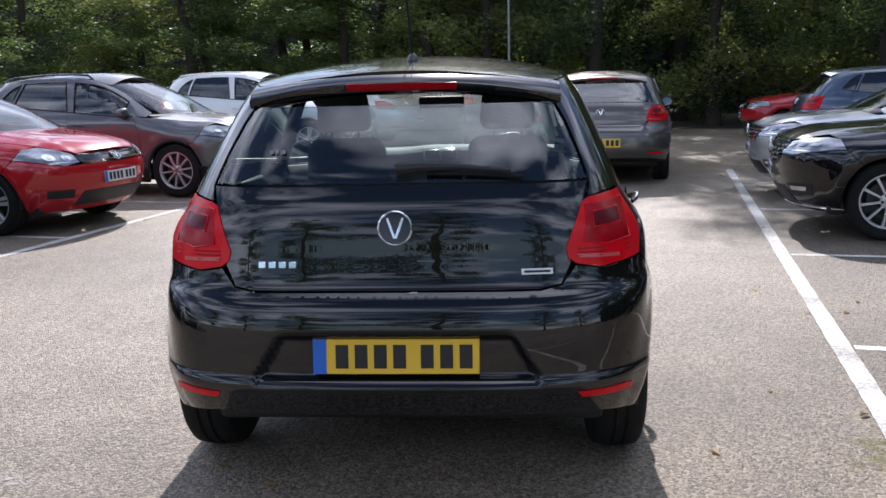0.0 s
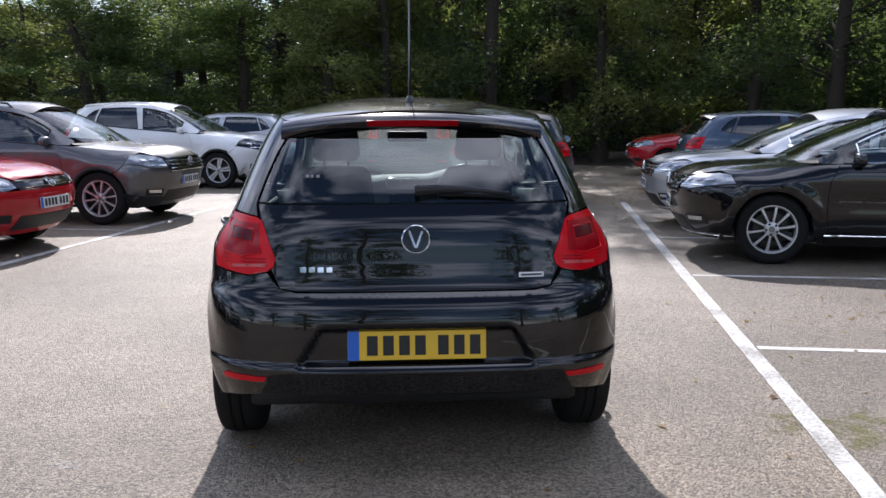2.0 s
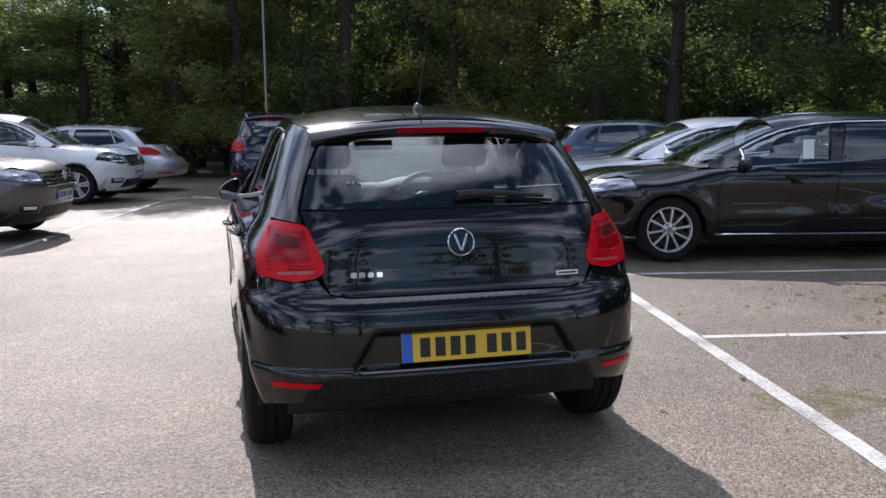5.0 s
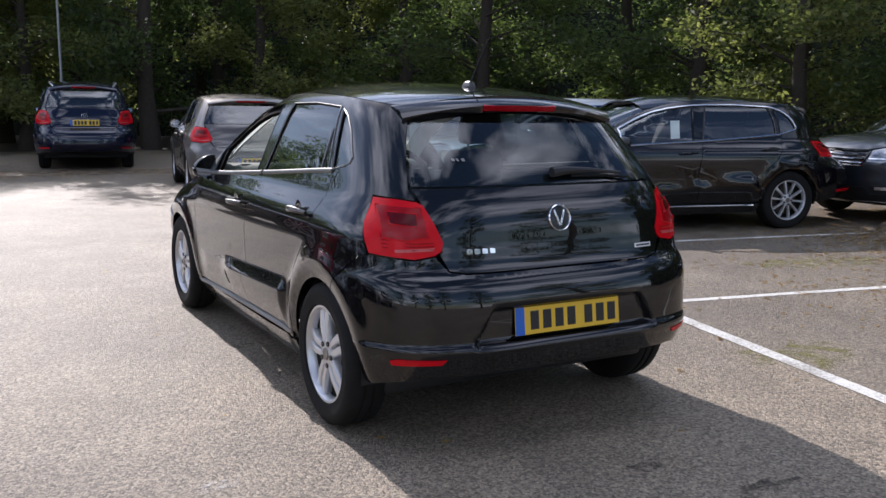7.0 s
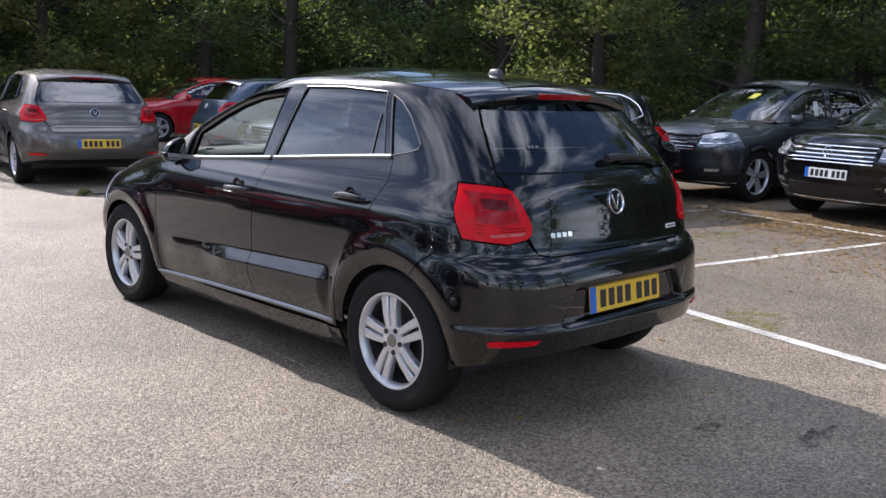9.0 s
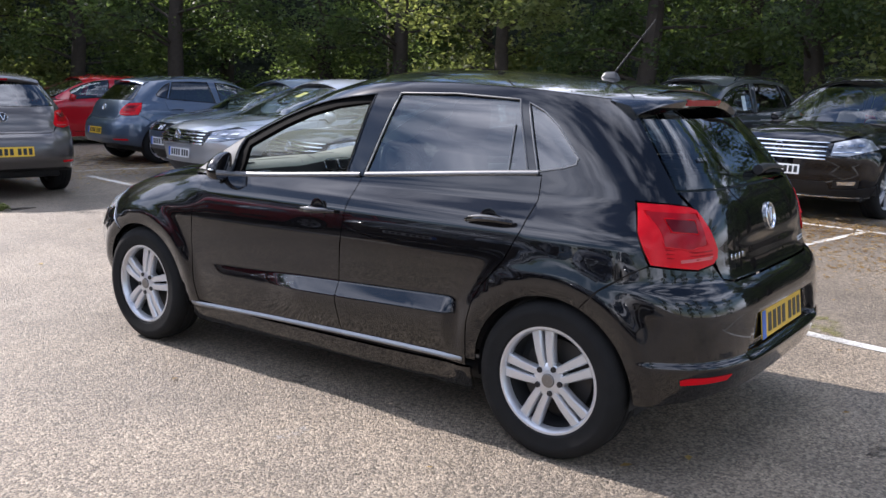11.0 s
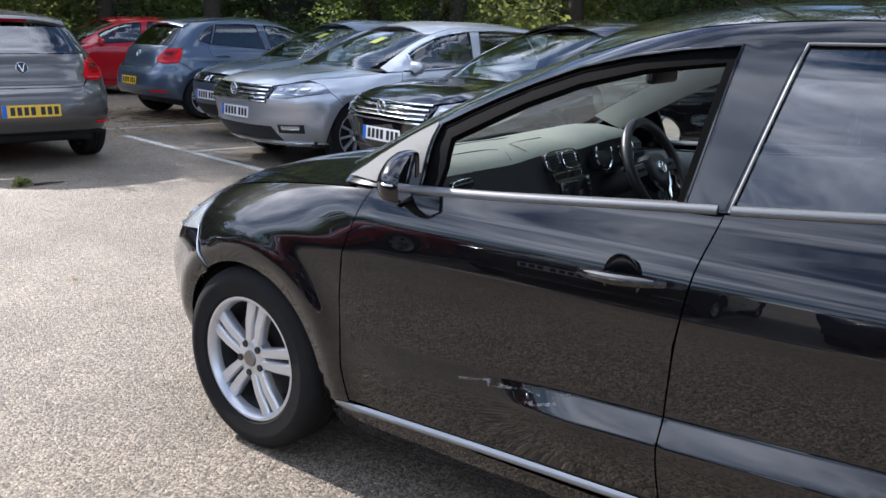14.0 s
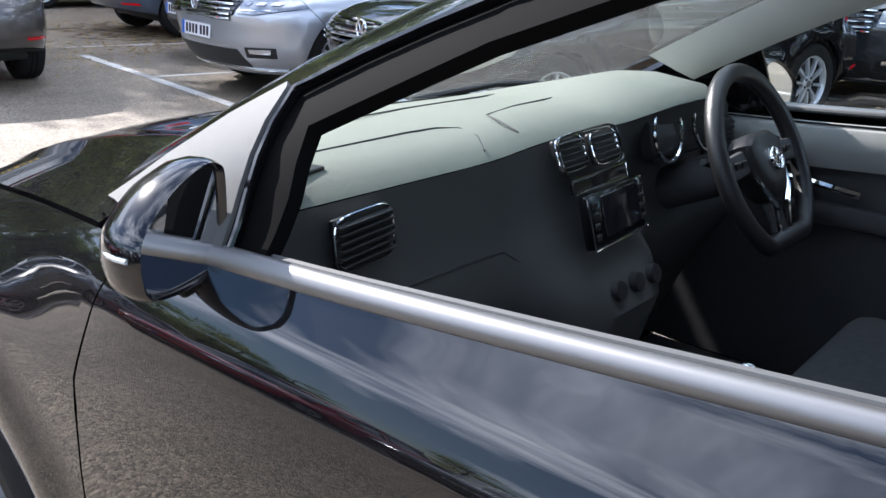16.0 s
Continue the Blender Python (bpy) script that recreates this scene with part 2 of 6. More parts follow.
def road_paint():
    """White line paint, rubbed through to the asphalt in specks and patches."""
    m, n, l, b = nodes_of("worn_white_line")
    tc, fine, wide, add, ramp, mx = (n.new("ShaderNode" + k) for k in ("TexCoord", "TexNoise", "TexNoise", "Math", "MapRange", "Mix"))
    fine.inputs["Scale"].default_value, fine.inputs["Detail"].default_value, fine.inputs["Roughness"].default_value = 55.0, 6.0, 0.75
    wide.inputs["Scale"].default_value, wide.inputs["Detail"].default_value = 2.2, 5.0
    for z in (fine, wide):
        l.new(tc.outputs["Object"], z.inputs["Vector"])
    add.operation = "MULTIPLY_ADD"
    add.inputs[1].default_value = 0.8
    l.new(wide.outputs["Fac"], add.inputs[0])
    l.new(fine.outputs["Fac"], add.inputs[2])
    ramp.inputs["From Min"].default_value, ramp.inputs["From Max"].default_value = 0.72, 0.98
    l.new(add.outputs[0], ramp.inputs["Value"])
    mx.data_type = "RGBA"
    mx.inputs[6].default_value, mx.inputs[7].default_value = (0.24, 0.22, 0.19, 1), (0.66, 0.65, 0.61, 1)
    l.new(ramp.outputs["Result"], mx.inputs[0])
    l.new(mx.outputs[2], b.inputs["Base Color"])
    b.inputs["Roughness"].default_value = 0.65
    bump(n, l, b, fine.outputs["Fac"], 0.5, 0.004)
    return m


M["line"] = road_paint()
M["bark"] = plain("bark", (0.045, 0.035, 0.026), 0.9, scale=12, amount=0.45, grain=0.6)


def leaf(name, base, base_2):
    m, n, l, b = nodes_of(name)
    geo, mx = n.new("ShaderNodeNewGeometry"), n.new("ShaderNodeMix")
    mx.data_type = "RGBA"
    mx.inputs[6].default_value, mx.inputs[7].default_value = (*base, 1), (*base_2, 1)
    l.new(geo.outputs["Random Per Island"], mx.inputs[0])
    l.new(mx.outputs[2], b.inputs["Base Color"])
    b.inputs["Roughness"].default_value = 0.5
    tl, ad = n.new("ShaderNodeBsdfTranslucent"), n.new("ShaderNodeMixShader")
    glow = n.new("ShaderNodeMix")
    glow.data_type, glow.blend_type = "RGBA", "MULTIPLY"
    glow.inputs[0].default_value, glow.inputs[7].default_value = 1.0, (1.9, 2.0, 1.4, 1)
    l.new(mx.outputs[2], glow.inputs[6])
    l.new(glow.outputs[2], tl.inputs["Color"])
    ad.inputs[0].default_value = 0.6
    l.new(b.outputs["BSDF"], ad.inputs[1])
    l.new(tl.outputs["BSDF"], ad.inputs[2])
    l.new(ad.outputs["Shader"], n["Material Output"].inputs["Surface"])
    return m


M["leaf"] = leaf("leaf", (0.060, 0.088, 0.030), (0.135, 0.170, 0.060))
M["leaf_light"] = leaf("leaf_light", (0.090, 0.112, 0.036), (0.20, 0.21, 0.08))
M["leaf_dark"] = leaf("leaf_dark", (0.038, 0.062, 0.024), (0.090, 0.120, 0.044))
M["leaf_fallen"] = leaf("leaf_fallen", (0.16, 0.09, 0.035), (0.36, 0.24, 0.10))
M["post"] = plain("galvanised_post", (0.30, 0.31, 0.31), 0.5, 0.4)
M["soil"] = plain("leaf_litter_soil", (0.06, 0.045, 0.03), 0.95, scale=5, amount=0.5, grain=0.8)


def speckled(name, base, hide, scale=14.0):
    """A thin film that breaks up over the asphalt beneath."""
    m, n, l, b = nodes_of(name)
    b.inputs["Base Color"].default_value, b.inputs["Roughness"].default_value = (*base, 1), 0.8
    nz, rp, tr, mx = n.new("ShaderNodeTexNoise"), n.new("ShaderNodeMapRange"), n.new("ShaderNodeBsdfTransparent"), n.new("ShaderNodeMixShader")
    nz.inputs["Scale"].default_value, nz.inputs["Detail"].default_value = scale, 8.0
    rp.inputs["From Min"].default_value, rp.inputs["From Max"].default_value, rp.inputs["To Max"].default_value = 0.42, 0.7, hide
    tc = n.new("ShaderNodeTexCoord")
    l.new(tc.outputs["Object"], nz.inputs["Vector"])
    l.new(nz.outputs["Fac"], rp.inputs["Value"])
    l.new(rp.outputs["Result"], mx.inputs[0])
    l.new(tr.outputs["BSDF"], mx.inputs[1])
    l.new(b.outputs["BSDF"], mx.inputs[2])
    l.new(mx.outputs["Shader"], n["Material Output"].inputs["Surface"])
    return m



M["scrape"] = speckled("scraped_primer", (0.30, 0.31, 0.33), 0.5, 70.0)

# ---- building helpers ----
from mathutils.geometry import delaunay_2d_cdt


def link_mesh(name, verts, faces, material, parent=None, normals=None, smooth=True, label=""):
    me = bpy.data.meshes.new(name)
    me.from_pydata([tuple(map(float, v)) for v in verts], [], [tuple(int(i) for i in f) for f in faces])
    me.materials.append(material)
    if smooth:
        me.polygons.foreach_set("use_smooth", [True] * len(me.polygons))
    me.update()
    if normals is not None:
        me.normals_split_custom_set_from_vertices([tuple(map(float, v)) for v in normals])
    ob = new(name, me)
    if parent is not None:
        ob.parent = parent
    if label:
        ob["label"] = label
    return ob


def part(name, bm, material, parent=None, label="", smooth=True):
    me = bpy.data.meshes.new(name)
    bmesh.ops.recalc_face_normals(bm, faces=bm.faces)
    bm.to_mesh(me)
    bm.free()
    me.materials.append(material)
    if smooth:
        me.polygons.foreach_set("use_smooth", [True] * len(me.polygons))
        me.set_sharp_from_angle(angle=radians(40))
    ob = new(name, me)
    if parent is not None:
        ob.parent = parent
    if label:
        ob["label"] = label
    return ob


def box(bm, size, place=(0, 0, 0), turn=None, bevel=0.0, segments=2, taper=None):
    """A bevelled box added to bm; taper scales the top's x and y."""
    r = bmesh.ops.create_cube(bm, size=1.0)
    vs = r["verts"]
    for v in vs:
        v.co = Vector((v.co.x * size[0], v.co.y * size[1], v.co.z * size[2]))
        if taper and v.co.z > 0:
            v.co.x, v.co.y = v.co.x * taper[0], v.co.y * taper[1]
    if bevel:
        es = list({e for v in vs for e in v.link_edges})
        r = bmesh.ops.bevel(bm, geom=es, offset=bevel, segments=segments, affect="EDGES", profile=0.5)
        vs = list({v for f in r["faces"] for v in f.verts} | {v for v in vs if v.is_valid})
    m = Matrix.Translation(place) @ (turn if turn is not None else Matrix())
    for v in vs:
        v.co = m @ v.co
    return vs


def tube(bm, path, radius, sides=8, closed=False):
    """A round tube along points; radius a number or one for each point."""
    path = [Vector(p) for p in path]
    n, rings = len(path), []
    for i, p in enumerate(path):
        a = path[(i - 1) % n] if (closed or i > 0) else p
        b = path[(i + 1) % n] if (closed or i < n - 1) else p
        d = (b - a).normalized()
        u = d.orthogonal().normalized() if i == 0 else (rings[-1][1] - d * rings[-1][1].dot(d)).normalized()
        w = d.cross(u)
        r = radius[i] if isinstance(radius, (list, tuple)) else radius
        rings.append(([bm.verts.new(p + r * (math.cos(2 * math.pi * k / sides) * u + math.sin(2 * math.pi * k / sides) * w)) for k in range(sides)], u))
    for i in range(n if closed else n - 1):
        A, B = rings[i][0], rings[(i + 1) % n][0]
        if closed and i == n - 1:
            off = min(range(sides), key=lambda o: (A[0].co - B[o].co).length)
            B = B[off:] + B[:off]
        for k in range(sides):
            bm.faces.new((A[k], A[(k + 1) % sides], B[(k + 1) % sides], B[k]))
    if not closed:
        bm.faces.new(rings[0][0][::-1])
        bm.faces.new(rings[-1][0])


def lathe(bm, profile, steps=40, axis="X"):
    """Turns (radius, along) pairs round an axis."""
    rings = []
    for k in range(steps):
        c, s = math.cos(2 * math.pi * k / steps), math.sin(2 * math.pi * k / steps)
        rings.append([bm.verts.new((h, r * c, r * s)) if axis == "X" else bm.verts.new((r * c, r * s, h)) if axis == "Z" else bm.verts.new((r * c, h, r * s)) for r, h in profile])
    for k in range(steps):
        A, B = rings[k], rings[(k + 1) % steps]
        for i in range(len(profile) - 1):
            bm.faces.new((A[i], A[i + 1], B[i + 1], B[i]))
    return rings


def curve(points):
    """A smooth curve through (place, value) pairs that does not overshoot."""
    xs, ys = np.array([p[0] for p in points], float), np.array([p[1] for p in points], float)
    h, d = np.diff(xs), np.diff(ys) / np.diff(xs)
    m = np.zeros(len(xs))
    m[0], m[-1] = d[0], d[-1]
    for i in range(1, len(xs) - 1):
        if d[i - 1] * d[i] > 0:
            w1, w2 = 2 * h[i] + h[i - 1], h[i] + 2 * h[i - 1]
            m[i] = (w1 + w2) / (w1 / d[i - 1] + w2 / d[i])

    def value(x):
        x = np.clip(np.asarray(x, float), xs[0], xs[-1])
        i = np.clip(np.searchsorted(xs, x) - 1, 0, len(xs) - 2)
        t = (x - xs[i]) / h[i]
        return (ys[i] * (1 + 2 * t) * (1 - t) ** 2 + m[i] * h[i] * t * (1 - t) ** 2 + ys[i + 1] * t * t * (3 - 2 * t) + m[i + 1] * h[i] * t * t * (t - 1))

    return value


def inside(px, py, poly):
    poly = np.asarray(poly)
    hit = np.zeros(len(px), bool)
    x0, y0 = poly[:, 0], poly[:, 1]
    x1, y1 = np.roll(x0, -1), np.roll(y0, -1)
    for a, b, c, d in zip(x0, y0, x1, y1):
        if b != d:
            hit ^= ((b > py) != (d > py)) & (px < (c - a) * (py - b) / (d - b) + a)
    return hit


def crest(t):
    """A straight ramp from 0 to 1 with softened ends."""
    t, r = np.asarray(t, float), 0.10
    return np.where(t < r, np.clip(t + r, 0, None) ** 2 / (4 * r), np.where(t > 1 - r, 1 - np.clip(1 + r - t, 0, None) ** 2 / (4 * r), t))


def ease(t):
    t = np.clip(t, 0, 1)
    return t * t * (3 - 2 * t)


# ---- the shape of a car: an outline for each height; y runs ahead from the rear axle ----
ARCH = 0.330
AXLES = (0.0, 2.47)
HUB = 0.30
half_width = curve([(0.15, 0.74), (0.22, 0.775), (0.30, 0.80), (0.42, 0.818), (0.58, 0.828), (0.74, 0.834), (0.84, 0.827), (0.89, 0.808), (0.93, 0.781), (0.97, 0.755), (1.05, 0.722), (1.2, 0.665), (1.32, 0.612), (1.38, 0.572), (1.44, 0.48)])
tail = curve([(0.15, -0.45), (0.25, -0.57), (0.30, -0.60), (0.385, -0.634), (0.426, -0.646), (0.436, -0.644), (0.450, -0.631), (0.50, -0.630), (0.60, -0.622), (0.66, -0.606), (0.69, -0.588), (0.72, -0.556), (0.80, -0.536), (0.90, -0.520), (0.97, -0.500), (1.03, -0.468), (1.15, -0.375), (1.30, -0.232), (1.36, -0.165), (1.44, -0.03)])
nose = curve([(0.15, 3.08), (0.3, 3.22), (0.42, 3.285), (0.52, 3.295), (0.62, 3.25), (0.70, 3.16), (0.78, 3.03), (0.86, 2.86), (0.95, 2.6)])
screen_line = curve([(0.80, 2.60), (0.90, 2.42), (1.0, 2.25), (1.1, 2.08), (1.2, 1.87), (1.3, 1.63), (1.38, 1.40), (1.44, 1.15)])
roof_line = curve([(-0.4, 1.337), (-0.25, 1.37), (0.0, 1.407), (0.3, 1.437), (0.7, 1.458), (1.0, 1.459), (1.25, 1.44), (1.45, 1.402), (1.7, 1.322)])
hood_line = curve([(1.9, 0.985), (2.2, 0.965), (2.5, 0.93), (2.8, 0.872), (3.0, 0.80), (3.15, 0.72), (3.25, 0.63)])
LR, NR, LF, NF, LC, NC = 0.62, 4.0, 0.80, 2.5, 0.55, 2.9


BELT = curve([(-0.1, 1.075), (0.15, 1.058), (1.03, 0.987), (1.85, 0.932), (2.1, 0.925)])
RAIL = curve([(-0.34, 1.282), (-0.2, 1.324), (0.0, 1.354), (0.3, 1.38), (0.8, 1.397), (1.1, 1.384), (1.35, 1.334), (1.6, 1.249), (1.9, 1.102), (2.1, 0.987), (2.2, 0.93)])
HEDGE = curve([(1.9, 0.93), (2.1, 0.915), (2.42, 0.878), (2.7, 0.83), (2.85, 0.79), (3.0, 0.735), (3.1, 0.68)])


def shoulder(y, z):
    """The front wings lean in towards the hood."""
    return 0.042 * ease((np.asarray(z, float) - 0.735) / 0.15) * ease((np.asarray(y, float) - 1.90) / 0.45)


def edge_x(y, z, end, lf, nf):
    """The skin's half width at y and z, with both ends rounded."""
    t = np.clip((tail(z) + LR - y) / LR, 0, 0.9999)
    u = np.clip((y - (end(z) - lf)) / lf, 0, 0.9999)
    lean = shoulder(y, z) if nf == NF else 0.0
    return half_width(z) * (1 - t**NR) ** (1 / NR) * (1 - u**nf) ** (1 / nf) - lean


def ledge(y):
    return 0.56 - 0.065 * np.clip((y - 0.45) / 1.5, 0, 1)


def swell(y, z):
    """Wheel-arch lips and the sculpted ledge along the doors."""
    out = np.zeros_like(y)
    for c in AXLES:
        d = np.hypot(y - c, z - HUB)
        out += 0.017 * np.exp(-((d - 0.392) / 0.055) ** 2) * ease((z - 0.2) / 0.1)
    crease = ledge(y)
    along = ease((y - 0.40) / 0.07) * ease((2.05 - y) / 0.25)
    out += 0.034 * (0.32 + 0.68 * ease((1.54 - y) / 0.30)) * crest((crease - z) / 0.062) * along * ease((z - 0.26) / 0.21)
    return out


def hollow(x, z):
    """How far the number-plate recess lies in from the rear bumper."""
    side = 0.475 - 0.6 * np.clip(z - 0.415, 0, 0.2)
    return 0.034 * ease((side - np.abs(x)) / 0.035) * ease((z - 0.428) / 0.02) * ease((0.592 - z) / 0.03)


class Shape:
    """Maps panel coordinates onto the car's skin; warp turns the base car into another model."""

    def __init__(self, warp=None, plate_recess=True):
        self.warp, self.recess = warp, plate_recess

    def point(self, kind, a, z, off=0.0):
        a, z = np.asarray(a, float), np.asarray(z, float)
        if kind == "roof":
            x, y = a, z
            p = np.stack([x, y, roof_line(y) - (roof_line(y) - RAIL(y)) * np.abs(x / edge_x(y, RAIL(y), screen_line, LC, NC)) ** 2.3], -1)
        elif kind == "hood":
            x, y = a, z
            p = np.stack([x, y, hood_line(y) - (hood_line(y) - HEDGE(y)) * np.abs(x / edge_x(y, HEDGE(y), nose, LF, NF)) ** 2.6 + 0.007 * np.exp(-((np.abs(x) - 0.45) / 0.04) ** 2)], -1)
        else:
            s, aa, w = np.sign(a), np.abs(a), half_width(z)
            phi = np.minimum(aa, math.pi / 2)
            along = np.maximum(aa - math.pi / 2, 0)
            if kind in ("R", "C"):
                yc = tail(z) + LR
                r = ((np.sin(phi) / w) ** NR + (np.maximum(np.cos(phi), 0) / LR) ** NR) ** (-1 / NR)
                x, y = r * np.sin(phi), yc - r * np.cos(phi) + along
                end, lf, nf = (nose(z), LF, NF) if kind == "R" else (screen_line(z), LC, NC)
                t = np.clip((y - (end - lf)) / lf, 0, 0.9999)
                x = x * (1 - t**nf) ** (1 / nf)
                if self.recess:
                    y = y + hollow(x, z) * (phi < 1.2)
            else:
                end, lf, nf = (nose(z), LF, NF) if kind == "N" else (screen_line(z), LC, NC)
                yc = end - lf
                r = ((np.sin(phi) / w) ** nf + (np.maximum(np.cos(phi), 0) / lf) ** nf) ** (-1 / nf)
                x, y = r * np.sin(phi), yc + r * np.cos(phi) - along
            x = x + swell(y, z) * (phi > 1.0)
            if kind in ("R", "N"):
                x = x - np.minimum(shoulder(y, z), 0.5 * x)
            p = np.stack([s * x, y, z], -1)
        if off:
            p = p + off * self.normal(kind, a, z, raw=True)
        return p if self.warp is None or off == "raw" else self.warp(p)

    def normal(self, kind, a, z, raw=False):
        e = 1e-3
        keep, self.warp = self.warp, None if raw else self.warp
        du = self.point(kind, a + e, z) - self.point(kind, a - e, z)
        dv = self.point(kind, a, z + e) - self.point(kind, a, z - e)
        mid = self.point(kind, a, z)
        self.warp = keep
        n = np.cross(du, dv)
        n /= np.linalg.norm(n, axis=-1, keepdims=True) + 1e-12
        out = mid - np.array([0, 1.2, 0.55])
        if kind in ("roof", "hood"):
            out = np.zeros_like(mid) + np.array([0, 0, 1.0])
        n *= np.where((n * out).sum(-1, keepdims=True) < 0, -1, 1)
        return n

    def place(self, kind, tag, u, z, side):
        """Panel coordinates of a point given from the side (y, z), rear or front (x, z) or top (x, y)."""
        if tag == "t":
            return u, z
        if tag in ("L", "E"):
            side, tag = (-1 if tag == "L" else 1), "s"
        w = float(half_width(z))
        if kind in ("R", "C"):
            yc = float(tail(z)) + LR
            if tag == "s":
                if u >= yc:
                    return side * (math.pi / 2 + u - yc), z
                t = min((yc - u) / LR, 0.99999)
                return side * math.atan2(w * (1 - t**NR) ** (1 / NR), yc - u), z
            t = min(abs(u) / w, 0.99999)
            return math.copysign(math.atan2(abs(u), LR * (1 - t**NR) ** (1 / NR)), u), z
        end, lf, nf = (float(nose(z)), LF, NF) if kind == "N" else (float(screen_line(z)), LC, NC)
        yc = end - lf
        if tag == "s":
            if u <= yc:
                return side * (math.pi / 2 + yc - u), z
            t = min((u - yc) / lf, 0.99999)
            return side * math.atan2(w * (1 - t**nf) ** (1 / nf), u - yc), z
        t = min(abs(u) / w, 0.99999)
        return math.copysign(math.atan2(abs(u), lf * (1 - t**nf) ** (1 / nf)), u), z

    def loop(self, kind, pts, side, step):
        out = []
        for i, p in enumerate(pts):
            q = pts[(i + 1) % len(pts)]
            if p[0] == q[0]:
                n = max(1, int(math.hypot(q[1] - p[1], q[2] - p[2]) / step))
                out += [self.place(kind, p[0], p[1] + (q[1] - p[1]) * k / n, p[2] + (q[2] - p[2]) * k / n, side) for k in range(n)]
            else:
                a, b = self.place(kind, *p, side), self.place(kind, *q, side)
                n = max(1, int(math.hypot(b[0] - a[0], b[1] - a[1]) / step))
                out += [(a[0] + (b[0] - a[0]) * k / n, a[1] + (b[1] - a[1]) * k / n) for k in range(n)]
        return out

    def panel(self, name, kind, outer, material, parent, side=1, holes=(), grid=0.05, step=0.03, thick=0.014, off=0.0, gap=0.0022, label="", lines=()):
        loops = [self.loop(kind, outer, side, step)] + [self.loop(kind, h, side, step) for h in holes]
        P0 = np.array(loops[0])
        for k, lp in enumerate(loops):      # draw the edges in a little for the shut lines
            q = np.array(lp)
            d = np.roll(q, -1, 0) - np.roll(q, 1, 0)
            nrm = np.stack([d[:, 1], -d[:, 0]], -1) / (np.linalg.norm(d, axis=1, keepdims=True) + 1e-9)
            area = (q[:, 0] * np.roll(q[:, 1], -1) - np.roll(q[:, 0], -1) * q[:, 1]).sum()
            loops[k] = q - nrm * gap * np.sign(area) * (1 if k == 0 else -1)
        P0 = loops[0]
        lo, hi = P0.min(0), P0.max(0)
        gx, gy = np.meshgrid(np.arange(lo[0] + grid / 2, hi[0], grid), np.arange(lo[1] + grid / 2, hi[1], grid))
        gx, gy = gx.ravel(), gy.ravel()
        if len(lines):
            ex = np.array([self.place(kind, "s", *q, side) for q in lines])
            gx, gy = gx + 0.21 * grid * (np.round(gy / grid) % 2), gy
            clear = np.min((gx[:, None] - ex[None, :, 0]) ** 2 + (gy[:, None] - ex[None, :, 1]) ** 2, 1) > (0.5 * grid) ** 2
            gx, gy = np.concatenate([gx[clear], ex[:, 0]]), np.concatenate([gy[clear], ex[:, 1]])
        ok = inside(gx, gy, P0)
        for h in loops[1:]:
            ok &= ~inside(gx, gy, h)
        edge = np.concatenate(loops)
        gx, gy = gx[ok], gy[ok]
        if len(gx):
            far = np.min((gx[:, None] - edge[None, :, 0]) ** 2 + (gy[:, None] - edge[None, :, 1]) ** 2, 1) > (0.45 * min(grid, step * 1.4)) ** 2
            gx, gy = gx[far], gy[far]
        pts, edges, base = [], [], 0
        for lp in loops:
            n = len(lp)
            edges += [(base + i, base + (i + 1) % n) for i in range(n)]
            base += n
        flat = np.concatenate([edge, np.stack([gx, gy], -1)]) if len(gx) else edge
        res = delaunay_2d_cdt([Vector(p) for p in flat], edges, [], 0, 1e-6)
        V = np.array([tuple(v) for v in res[0]])
        F = np.array([tuple(f) for f in res[2] if len(f) == 3])
        mid = V[F].mean(1)
        ok = inside(mid[:, 0], mid[:, 1], loops[0])
        for h in loops[1:]:
            ok &= ~inside(mid[:, 0], mid[:, 1], h)
        F = F[ok]
        top = self.point(kind, V[:, 0], V[:, 1], off)
        nor = self.normal(kind, V[:, 0], V[:, 1])
        fn = np.cross(top[F[:, 1]] - top[F[:, 0]], top[F[:, 2]] - top[F[:, 0]])
        flip = (fn * nor[F].mean(1)).sum(1) < 0
        F[flip] = F[flip][:, ::-1]
        count = {}
        for f in F:
            for i in range(3):
                e = (f[i], f[(i + 1) % 3])
                count[e] = count.get(e, 0) + 1
        rim = [e for e in count if (e[1], e[0]) not in count]
        verts, normals, faces = list(top), list(nor), [tuple(f) for f in F]
        ids = {}
        for e in rim:
            for v in e:
                if v not in ids:
                    ids[v] = len(verts)
                    verts += [top[v], top[v] - thick * nor[v]]
                    normals += [np.zeros(3), np.zeros(3)]
        for a, b in rim:
            faces.append((ids[b], ids[a], ids[a] + 1, ids[b] + 1))
        return link_mesh(name, verts, faces, material, parent, normals, label=label)

    def at(self, kind, tag, u, z, side=1, off=0.0):
        a, b = self.place(kind, tag, u, z, side)
        return Vector(self.point(kind, np.array([a]), np.array([b]), off)[0]), Vector(self.normal(kind, np.array([a]), np.array([b]))[0])


def S(*pts):
    return [("s", *p) for p in pts]


def arc(c, r, a0, a1, n=18, z0=HUB):
    return [(c + r * math.cos(radians(a0 + (a1 - a0) * i / n)), z0 + r * math.sin(radians(a0 + (a1 - a0) * i / n))) for i in range(n + 1)]


